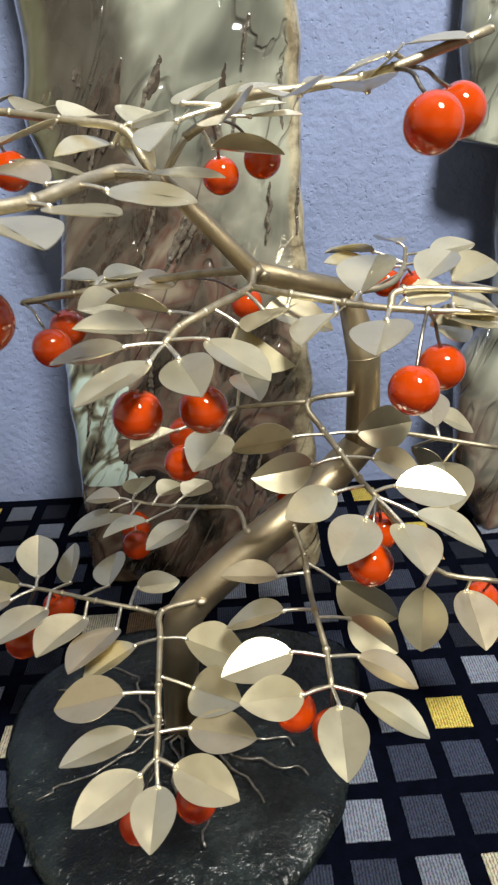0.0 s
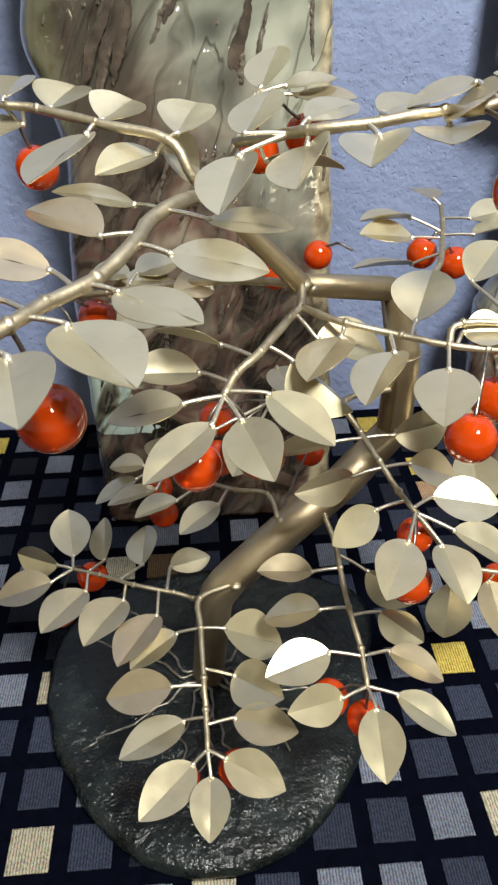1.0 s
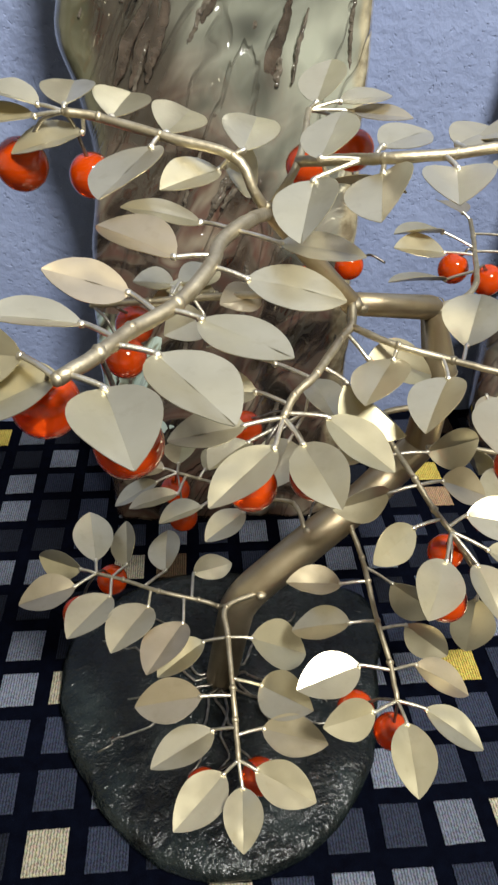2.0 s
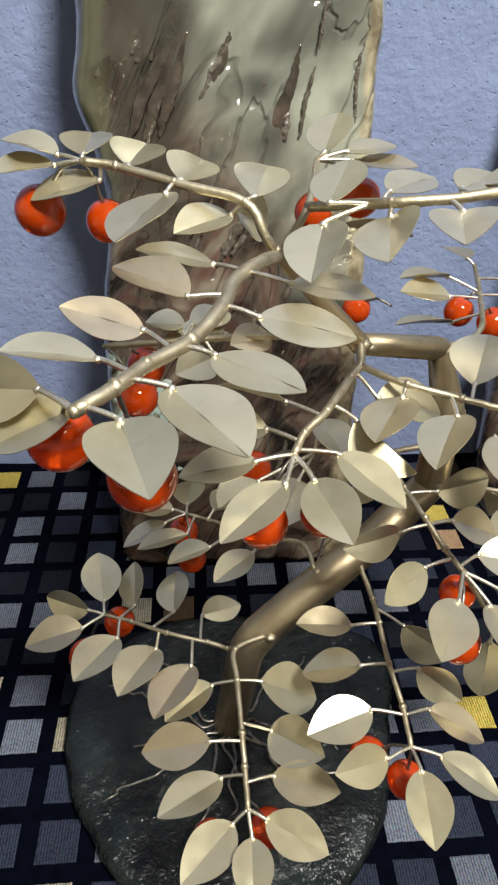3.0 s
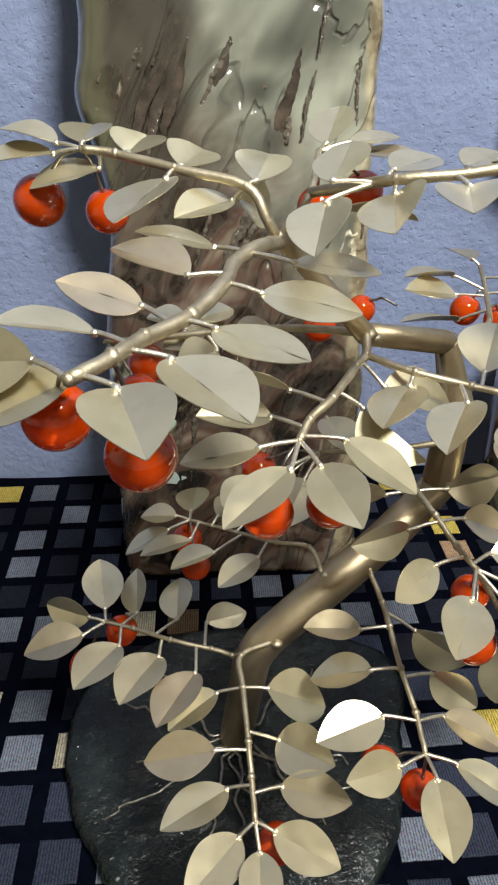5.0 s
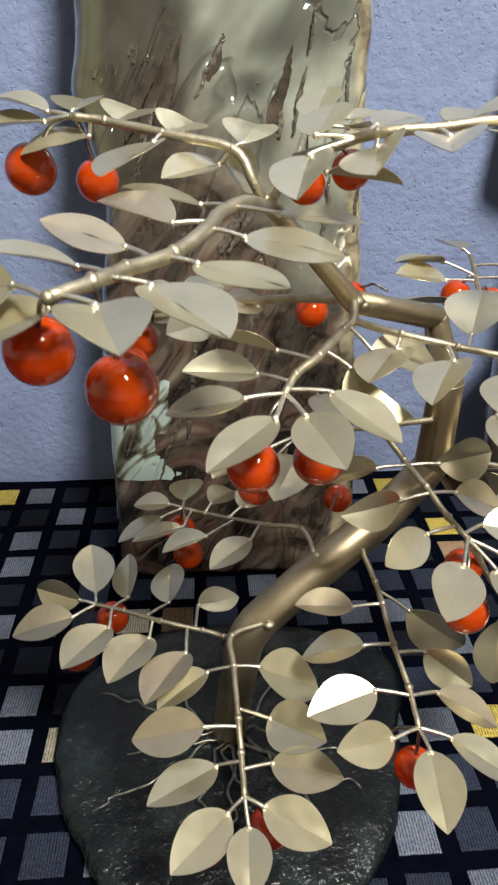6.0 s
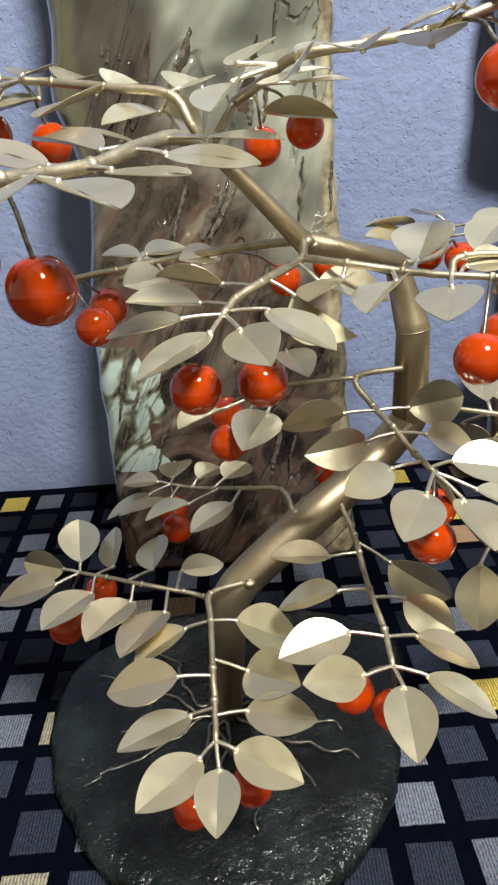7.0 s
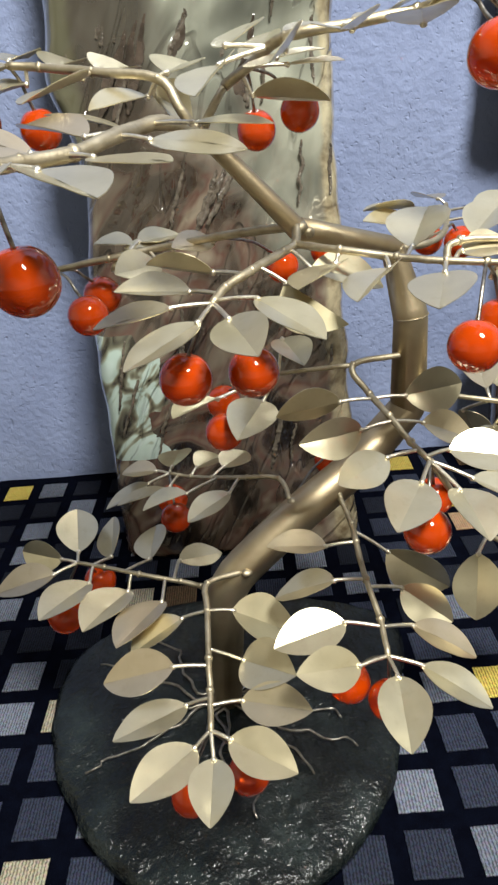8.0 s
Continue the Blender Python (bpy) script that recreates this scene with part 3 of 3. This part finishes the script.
leaf(right_twig, (0.0652, 0.2664, 0.1711), (0.0965, 0.243, 0.1618), -12, 0.0245, 12)
leaf(right_twig, (0.0679, 0.298, 0.1694), (0.1008, 0.2804, 0.1585), -8, 0.0258)
leaf(right_twig, (0.066, 0.3599, 0.1764), (0.1067, 0.3505, 0.1498), 86, 0.0324)
leaf(right_twig, (0.0674, 0.3252, 0.175), (0.0965, 0.3109, 0.1571), 60, 0.0243)
side_twig = twig([(0.092, 0.426, 0.288), (0.0526, 0.4136, 0.2884), (0.0598, 0.3944, 0.2758), (0.0664, 0.3665, 0.2734), (0.0748, 0.3463, 0.2655), (0.0821, 0.3316, 0.2609)], 0.0022)
leaf(side_twig, (0.0813, 0.3911, 0.2741), (0.1216, 0.4033, 0.274), 69, 0.0283)
leaf(side_twig, (0.0401, 0.3838, 0.2768), (-0.001, 0.3798, 0.2719), 69, 0.0284)
leaf(side_twig, (0.0487, 0.3581, 0.2697), (0.0098, 0.3445, 0.2705), -76, 0.0244)
leaf(side_twig, (0.0891, 0.3751, 0.2623), (0.1241, 0.3769, 0.2454), 29, 0.0258)
leaf(side_twig, (0.0589, 0.3332, 0.2641), (0.0264, 0.3035, 0.2675), -36, 0.0215, 4)
leaf(side_twig, (0.0976, 0.3477, 0.2575), (0.1404, 0.3415, 0.2513), 26, 0.0294, 18)
leaf(side_twig, (0.0718, 0.3089, 0.2618), (0.0498, 0.2699, 0.2595), -12, 0.0275, 12)
leaf(side_twig, (0.0926, 0.3109, 0.2543), (0.0967, 0.2722, 0.2478), -12, 0.0289)
leaf(side_twig, (0.1037, 0.3234, 0.2524), (0.1406, 0.3043, 0.2362), -6, 0.0301, 18)
inner_twig = twig([(0.0526, 0.4136, 0.2884), (0.0045, 0.4299, 0.2797)], 0.0018)
leaf(inner_twig, (-0.0071, 0.4174, 0.2661), (-0.0262, 0.3757, 0.26), -12, 0.0320)
leaf(inner_twig, (-0.0367, 0.4048, 0.2759), (-0.0643, 0.3755, 0.2784), 10, 0.0265)
leaf(inner_twig, (0.0086, 0.44, 0.3005), (0.0195, 0.4018, 0.2958), 3, 0.0259)
middle_twig = twig([(0.0177, 0.3965, 0.3826), (0.0151, 0.3829, 0.3755), (0.0077, 0.3723, 0.3742), (-0.0105, 0.34, 0.3737), (-0.0237, 0.3257, 0.3703), (-0.0302, 0.3135, 0.3666)], 0.0027)
leaf(middle_twig, (-0.036, 0.2953, 0.3642), (-0.0674, 0.2667, 0.3548), 0, 0.0230, 12)
leaf(middle_twig, (-0.0234, 0.2969, 0.3642), (-0.0119, 0.2572, 0.3608), 16, 0.0245, 12)
leaf(middle_twig, (-0.0488, 0.3066, 0.3678), (-0.0855, 0.3045, 0.3616), -4, 0.0249)
leaf(middle_twig, (-0.0099, 0.3108, 0.3682), (0.0187, 0.285, 0.3551), -4, 0.0275, 12)
leaf(middle_twig, (-0.041, 0.3339, 0.3671), (-0.0779, 0.3298, 0.3712), -14, 0.0250)
leaf(middle_twig, (-0.0293, 0.3531, 0.3708), (-0.0653, 0.3644, 0.375), 39, 0.0246)
leaf(middle_twig, (0.006, 0.3441, 0.3651), (0.0339, 0.3171, 0.3502), -1, 0.0300, -38)
leaf(middle_twig, (0.0215, 0.3638, 0.3662), (0.0612, 0.3677, 0.3521), 24, 0.0286)
long_twig = twig([(0.0151, 0.3829, 0.3755), (0.0365, 0.362, 0.3752), (0.0643, 0.3529, 0.3715), (0.0871, 0.343, 0.3699), (0.1058, 0.338, 0.3692), (0.1448, 0.335, 0.3665)], 0.0022)
leaf(long_twig, (0.0343, 0.3588, 0.3693), (0.0103, 0.3187, 0.3686), 16, 0.0290, 12)
leaf(long_twig, (0.058, 0.3392, 0.3699), (0.0351, 0.2989, 0.3665), 20, 0.0275, 20)
leaf(long_twig, (0.0802, 0.3209, 0.3704), (0.0659, 0.2793, 0.3668), 8, 0.0289)
leaf(long_twig, (0.0747, 0.3629, 0.3732), (0.0913, 0.3956, 0.3873), -6, 0.0330)
leaf(long_twig, (0.0969, 0.3518, 0.372), (0.1209, 0.3469, 0.3734), 22, 0.0240)
leaf(long_twig, (0.1199, 0.3428, 0.3703), (0.1486, 0.3486, 0.364), 16, 0.0240)
leaf(long_twig, (0.1106, 0.3438, 0.3598), (0.1357, 0.3496, 0.3529), 40, 0.0240)
leaf(long_twig, (0.1176, 0.3409, 0.3645), (0.1492, 0.3334, 0.3602), 14, 0.0240)
upper_right_twig = twig([(0.0871, 0.343, 0.3699), (0.0963, 0.352, 0.3773), (0.1475, 0.345, 0.3758)], 0.0021)
leaf(upper_right_twig, (0.1299, 0.4295, 0.3621), (0.1573, 0.4605, 0.3746), 6, 0.0286)
leaf(upper_right_twig, (0.152, 0.4351, 0.3591), (0.1871, 0.4599, 0.3671), 23, 0.0293)
thick_branch = twig([(-0.032, 0.3997, 0.4325), (-0.0467, 0.3635, 0.4416), (-0.059, 0.3441, 0.4406), (-0.064, 0.3221, 0.4399), (-0.0777, 0.2969, 0.4363), (-0.0941, 0.2784, 0.4358), (-0.1043, 0.2621, 0.4361), (-0.1162, 0.248, 0.4356)], 0.0036)
leaf(thick_branch, (-0.1013, 0.2441, 0.4343), (-0.0895, 0.2036, 0.4346), 0, 0.0275, 20)
leaf(thick_branch, (-0.0852, 0.2645, 0.4341), (-0.0593, 0.2314, 0.4276), -8, 0.0320, 14)
leaf(thick_branch, (-0.0695, 0.2873, 0.4349), (-0.0371, 0.261, 0.4337), 0, 0.0260, 2)
leaf(thick_branch, (-0.0335, 0.3406, 0.4414), (0.0035, 0.3313, 0.4391), 3, 0.0246, 8)
leaf(thick_branch, (-0.0501, 0.3147, 0.4376), (-0.0094, 0.3051, 0.432), 12, 0.0260, 2)
leaf(thick_branch, (-0.0785, 0.331, 0.4395), (-0.1126, 0.3527, 0.445), -4, 0.0275, 20)
leaf(thick_branch, (-0.0962, 0.3054, 0.4363), (-0.1284, 0.3048, 0.4473), -20, 0.0215, 4)
leaf(thick_branch, (-0.112, 0.2845, 0.4348), (-0.146, 0.2765, 0.4432), 4, 0.0240)
leaf(thick_branch, (-0.1301, 0.2631, 0.4351), (-0.1631, 0.2795, 0.4266), -59, 0.0240)
leaf(thick_branch, (-0.1192, 0.2636, 0.4269), (-0.1516, 0.2568, 0.4141), -16, 0.0240)
leaf(thick_branch, (-0.0663, 0.3687, 0.4396), (-0.1027, 0.363, 0.4491), -3, 0.0255, 8)
top_branch = twig([(-0.032, 0.3997, 0.4325), (-0.0399, 0.392, 0.445), (-0.0505, 0.3988, 0.4605), (-0.0856, 0.412, 0.4661), (-0.1156, 0.4257, 0.4705), (-0.1325, 0.4274, 0.4726)], 0.0028)
leaf(top_branch, (-0.0456, 0.3995, 0.4626), (-0.0352, 0.4412, 0.4677), 9, 0.0286, 18)
leaf(top_branch, (-0.0566, 0.4042, 0.4525), (-0.0857, 0.3859, 0.4487), -13, 0.0240, 18)
leaf(top_branch, (-0.0545, 0.4062, 0.4538), (-0.0359, 0.4224, 0.4396), 65, 0.0240)
leaf(top_branch, (-0.0824, 0.4137, 0.4667), (-0.0702, 0.4543, 0.4676), 17, 0.0279, 18)
leaf(top_branch, (-0.0892, 0.4048, 0.4632), (-0.1112, 0.3577, 0.4543), 12, 0.0335, 12)
leaf(top_branch, (-0.1096, 0.4266, 0.4704), (-0.102, 0.4695, 0.4725), 12, 0.0289, 18)
leaf(top_branch, (-0.1241, 0.4278, 0.4631), (-0.1596, 0.4189, 0.455), -12, 0.0251)
leaf(top_branch, (-0.1324, 0.43, 0.4749), (-0.132, 0.4714, 0.4777), -2, 0.0271)
leaf(top_branch, (-0.1451, 0.4337, 0.4739), (-0.1747, 0.4393, 0.48), -4, 0.0240)
leaf(top_branch, (-0.1468, 0.43, 0.4698), (-0.1813, 0.4197, 0.4672), -8, 0.0242)
reaching_branch = twig([(-0.0164, 0.4105, 0.4546), (-0.0021, 0.3838, 0.4634), (0.0122, 0.3571, 0.4722), (0.043, 0.3554, 0.4751), (0.0706, 0.3568, 0.4784), (0.083, 0.345, 0.4813), (0.1284, 0.35, 0.4955)], 0.0028)
leaf(reaching_branch, (-0.0178, 0.356, 0.4635), (-0.0287, 0.3152, 0.4522), 16, 0.0275, 20)
leaf(reaching_branch, (0.0119, 0.3552, 0.467), (0.0018, 0.3122, 0.4621), 28, 0.0290, 20)
leaf(reaching_branch, (0.0401, 0.3447, 0.4724), (0.0286, 0.3059, 0.4711), 8, 0.0275, 20)
leaf(reaching_branch, (-0.015, 0.361, 0.4706), (0, 0.397, 0.4814), -16, 0.0260, 8)
leaf(reaching_branch, (0.0132, 0.3678, 0.4739), (0.0387, 0.3837, 0.4767), 6, 0.0240, 8)
leaf(reaching_branch, (0.0458, 0.3657, 0.4757), (0.0691, 0.3817, 0.4786), 7, 0.0240, 8)
leaf(reaching_branch, (-0.0029, 0.3972, 0.4494), (0.0373, 0.3955, 0.4443), -23, 0.0272)
leaf(reaching_branch, (0.0737, 0.3549, 0.4726), (0.0611, 0.3135, 0.4759), 8, 0.0289, 8)
leaf(reaching_branch, (0.1169, 0.3413, 0.4916), (0.0908, 0.3604, 0.4914), -11, 0.0240, 8)
leaf(reaching_branch, (0.076, 0.3638, 0.4765), (0.0844, 0.3369, 0.4891), 35, 0.0240, 8)
leaf(reaching_branch, (0.0848, 0.3605, 0.488), (0.0566, 0.3716, 0.4769), -12, 0.0240, 8)
short_twig = twig([(-0.032, 0.3997, 0.4325), (-0.0164, 0.4105, 0.4546), (-0.0024, 0.4761, 0.4631)], 0.0024)
leaf(short_twig, (0.0158, 0.4802, 0.4669), (0.0469, 0.4817, 0.4698), 7, 0.0240, 8)
leaf(short_twig, (0.0221, 0.4757, 0.4628), (0.0556, 0.4627, 0.4627), 7, 0.0241, 8)
leaf(short_twig, (0.0019, 0.4764, 0.4668), (0.0156, 0.5131, 0.4826), -14, 0.0277)
low_twig = twig([(0.0061, 0.3937, 0.1991), (0, 0.418, 0.203), (-0.0233, 0.4269, 0.2007), (-0.0517, 0.462, 0.1814), (-0.0704, 0.4824, 0.1717), (-0.0888, 0.4914, 0.171)], 0.0019)
leaf(low_twig, (-0.0363, 0.4221, 0.1916), (-0.0673, 0.401, 0.1831), 2, 0.0251)
leaf(low_twig, (-0.0689, 0.4353, 0.1857), (-0.1023, 0.4233, 0.1809), 9, 0.0240)
leaf(low_twig, (-0.0878, 0.4658, 0.1713), (-0.1282, 0.4537, 0.1674), 16, 0.0281)
leaf(low_twig, (-0.1062, 0.4872, 0.1654), (-0.1422, 0.4716, 0.1531), 12, 0.0274)
leaf(low_twig, (-0.0998, 0.4977, 0.1705), (-0.1305, 0.5003, 0.1689), -4, 0.0240)
leaf(low_twig, (-0.088, 0.5049, 0.169), (-0.0836, 0.5482, 0.1616), -10, 0.0292)
leaf(low_twig, (-0.0654, 0.4888, 0.1759), (-0.0459, 0.5205, 0.1673), 8, 0.0247)
leaf(low_twig, (-0.0419, 0.4687, 0.1862), (-0.023, 0.502, 0.1807), 9, 0.0250)
back_twig = twig([(0.0177, 0.3965, 0.3826), (-0.0287, 0.4216, 0.375), (-0.0977, 0.4354, 0.3644), (-0.1341, 0.4427, 0.3581)], 0.0027)
leaf(back_twig, (-0.0739, 0.4453, 0.3597), (-0.0986, 0.4396, 0.3551), -18, 0.0240)
leaf(back_twig, (-0.0568, 0.4453, 0.3646), (-0.0877, 0.4397, 0.369), -8, 0.0240)
leaf(back_twig, (-0.0306, 0.4289, 0.3705), (-0.0558, 0.4165, 0.3717), -23, 0.0240)
leaf(back_twig, (-0.0828, 0.4477, 0.3696), (-0.108, 0.4478, 0.3717), -9, 0.0240)
leaf(back_twig, (-0.0796, 0.4466, 0.3706), (-0.0537, 0.4637, 0.3701), 13, 0.0240)
leaf(back_twig, (-0.0651, 0.4221, 0.3611), (-0.0883, 0.3961, 0.3638), -37, 0.0240)
rear_twig = twig([(0.0840, 0.4420, 0.3540), (0.1090, 0.4560, 0.3530), (0.1242, 0.4750, 0.3535), (0.1340, 0.5000, 0.3520), (0.1462, 0.5379, 0.3500), (0.1531, 0.5615, 0.3515), (0.1620, 0.5950, 0.3520)], 0.0024)
leaf(rear_twig, (0.1250, 0.5550, 0.3580), (0.0828, 0.5450, 0.3610), 12, 0.0290)
leaf(rear_twig, (0.1240, 0.5400, 0.3480), (0.0800, 0.5310, 0.3560), -16, 0.0270)
leaf(rear_twig, (0.1170, 0.5100, 0.3400), (0.0700, 0.4990, 0.3440), 18, 0.0300)
leaf(rear_twig, (0.1567, 0.6000, 0.3560), (0.1480, 0.6380, 0.3530), 10, 0.0290)
leaf(rear_twig, (0.1720, 0.5560, 0.3550), (0.2120, 0.5640, 0.3590), 14, 0.0280)
leaf(rear_twig, (0.1660, 0.5280, 0.3530), (0.2060, 0.5360, 0.3560), -12, 0.0280)
outer_twig = twig([(0.085, 0.4, 0.27), (0.1174, 0.405, 0.2644), (0.1858, 0.4, 0.2508)], 0.0021)
leaf(outer_twig, (0.1436, 0.4504, 0.2761), (0.1416, 0.4122, 0.2646), 0, 0.0260)
leaf(outer_twig, (0.151, 0.444, 0.2592), (0.1814, 0.4427, 0.2433), 18, 0.0240)
leaf(outer_twig, (0.1358, 0.4359, 0.2375), (0.1536, 0.4418, 0.2037), -21, 0.0250)
leaf(outer_twig, (0.1524, 0.4182, 0.2326), (0.1437, 0.3721, 0.2169), 0, 0.0340)
far_twig = twig([(0.0821, 0.3316, 0.2609), (0.1262, 0.345, 0.1949), (0.168, 0.34, 0.185)], 0.0021)
leaf(far_twig, (0.1165, 0.3328, 0.1909), (0.1138, 0.318, 0.15), 1, 0.0296)
leaf(far_twig, (0.1491, 0.3432, 0.1771), (0.1484, 0.3014, 0.1639), -5, 0.0291)


# ---- cherries ----
cherry((-0.0975, 0.2614, 0.3961), 0.0136, (-0.1043, 0.2621, 0.4361))
cherry((-0.1285, 0.2736, 0.4068), 0.0133, (-0.1162, 0.248, 0.4356))
cherry((-0.1141, 0.4214, 0.3331), 0.0130, (-0.1341, 0.4427, 0.3581))
cherry((-0.1104, 0.4572, 0.3355), 0.0129, (-0.1341, 0.4427, 0.3581))
cherry((-0.0457, 0.2993, 0.3355), 0.0126, (-0.0302, 0.3135, 0.3666))
cherry((-0.0136, 0.3073, 0.3332), 0.0124, (-0.0302, 0.3135, 0.3666))
cherry((-0.0351, 0.4056, 0.2508), 0.0129, (0.0045, 0.4299, 0.2797))
cherry((-0.0354, 0.4512, 0.2512), 0.0129, (0.0045, 0.4299, 0.2797))
cherry((-0.0849, 0.4653, 0.1436), 0.0126, (-0.0888, 0.4914, 0.171))
cherry((-0.0924, 0.5099, 0.133), 0.0137, (-0.0888, 0.4914, 0.171))
cherry((-0.1432, 0.4159, 0.1248), 0.0123, (-0.1496, 0.3937, 0.1604))
cherry((-0.1689, 0.3965, 0.1088), 0.0137, (-0.1496, 0.3937, 0.1604))
cherry((-0.0741, 0.2773, 0.0573), 0.0129, (-0.0517, 0.252, 0.1501))
cherry((-0.0348, 0.2686, 0.0879), 0.0129, (-0.0517, 0.252, 0.1501))
cherry((0.0285, 0.2835, 0.1431), 0.0126, (0.0476, 0.2702, 0.1762))
cherry((0.0481, 0.2656, 0.1465), 0.0118, (0.0476, 0.2702, 0.1762))
cherry((0.073, 0.2981, 0.2377), 0.0129, (0.0821, 0.3316, 0.2609))
cherry((0.0895, 0.3436, 0.2279), 0.0118, (0.0821, 0.3316, 0.2609))
cherry((0.0919, 0.3049, 0.3383), 0.0129, (0.1058, 0.338, 0.3692))
cherry((0.1165, 0.3387, 0.3368), 0.0129, (0.1058, 0.338, 0.3692))
cherry((0.0935, 0.3118, 0.4586), 0.0129, (0.083, 0.345, 0.4813))
cherry((0.1161, 0.3483, 0.4625), 0.0129, (0.083, 0.345, 0.4813))
cherry((0.0313, 0.4958, 0.4358), 0.0129, (-0.0024, 0.4761, 0.4631))
cherry((0.0021, 0.4953, 0.4266), 0.0129, (-0.0024, 0.4761, 0.4631))
cherry((-0.1236, 0.4345, 0.4396), 0.0118, (-0.1325, 0.4274, 0.4726))
cherry((-0.1583, 0.4314, 0.4461), 0.0136, (-0.1325, 0.4274, 0.4726))
cherry((0.1311, 0.5349, 0.3372), 0.0118, (0.1462, 0.5379, 0.3500))
cherry((0.1490, 0.5109, 0.3390), 0.0118, (0.1340, 0.5000, 0.3520))
cherry((0.0177, 0.5378, 0.3253), 0.0129, (-0.0287, 0.4216, 0.375))
cherry((0.0499, 0.5253, 0.1514), 0.0129, (0.0061, 0.3937, 0.1991))
cherry((0.1706, 0.3661, 0.1481), 0.0129, (0.168, 0.34, 0.185))
cherry((0.1841, 0.3576, 0.132), 0.0129, (0.168, 0.34, 0.185))
cherry((0.0536, 0.5551, 0.3311), 0.0115, (0.078, 0.540, 0.340))


# ---- unseen lamp: place inferred from shadows, pendant shade made up ----
lamp = tagged(new("unseen_lamp"), "unseen lamp with a made up round white pendant shade", "lamp")
bm = bmesh.new()
tube(bm, [(0.50, -0.55, 2.3), (0.50, -0.55, 2.17)], 0.012, 12)
tube(bm, [(0.50, -0.55, 2.17), (0.50, -0.55, 2.09)], [0.05, 0.15], 32)
part("shade", bm, CEIL, lamp)

# ---- squares woven into the carpet ----
ACROSS, ALONG, SQUARE = 0.0455, 0.0451, 0.0158
KNOWN = {
    "yellow": "0,0 -11,8 1,6",
    "tan": "-6,3",
    "peach": "1,5",
    "cream": "0,-3 -5,-4 -8,-3 -8,0 -4,7 3,2",
    "light": "-2,-1 -2,-2 -1,-3 -2,-4 1,1 -10,8 -9,7 -10,6 -10,5 -10,3 -9,3 -9,1 -9,0 -3,-4 -4,4 -2,3 -1,3",
    "mid": "0,-1 -1,-1 0,-2 -1,-2 -2,-3 -3,-3 -1,-4 -4,-4 1,-1 0,1 -8,7 -9,6 -9,-1 -8,-1 -8,-2 -7,-3 -9,-2",
    "dark": "-9,8 -11,7 -10,7 -9,5 -10,4 -9,4 -10,2 -9,2",
}
where = {tuple(int(c) for c in w.split(",")): k for k, words in KNOWN.items() for w in words.split()}
plan = random.Random(11)
ragged = random.Random(23)


def square_mesh(bm, x, y, half, fray=0.0):
    """A raised square of pile; fray: how far its woven edge wanders."""
    steps = 9 if fray else 1
    rim = []
    for (ax, ay), (bx, by) in zip(((-1, -1), (1, -1), (1, 1), (-1, 1)), ((1, -1), (1, 1), (-1, 1), (-1, -1))):
        for k in range(steps):
            u = k / steps
            out = 1 + (ragged.uniform(-fray, fray) / half if fray else 0)
            rim.append(((ax + (bx - ax) * u) * half * out, (ay + (by - ay) * u) * half * out))
    rows = []
    for inset, z in ((0, 0.0002), (0, 0.0012), (0.0012, 0.0018)):
        h = (half - inset) / half
        rows.append([bm.verts.new((x + px * h, y + py * h, z)) for px, py in rim])
    n = len(rim)
    for a, b in zip(rows, rows[1:]):
        for k in range(n):
            bm.faces.new((a[k], a[(k + 1) % n], b[(k + 1) % n], b[k]))
    bm.faces.new(rows[-1])


shared = {}
for key, mat in WEAVE.items():
    bm = bmesh.new()
    square_mesh(bm, 0, 0, SQUARE, 0.00028)
    me = bpy.data.meshes.new("carpet_square")
    bm.to_mesh(me)
    bm.free()
    me.materials.append(mat)
    shared[key] = me
rest = {k: bmesh.new() for k in WEAVE}
for j in range(-52, 9):
    for i in range(-47, 40):
        kind = where.get((i, j)) or plan.choices(["light", "mid", "dark", "cream", "yellow", "tan"], [22, 36, 36, 4, 1, 1])[0]
        x, y = 0.1714 + i * ACROSS, 0.3964 + j * ALONG
        if -15 <= i <= 4 and -6 <= j:
            ob = new("carpet_square", shared[kind])
            ob.parent = floor
            ob.matrix_basis = pose(x + plan.uniform(-0.0006, 0.0006), y + plan.uniform(-0.0006, 0.0006), 0, 0, 0, plan.uniform(-1.2, 1.2))
        elif abs(x) < 1.97 and y > -1.97:
            square_mesh(rest[kind], x, y, SQUARE)
for k, bm in rest.items():
    tagged(part("carpet_squares", bm, WEAVE[k], floor, smooth=False), kind="stuff")
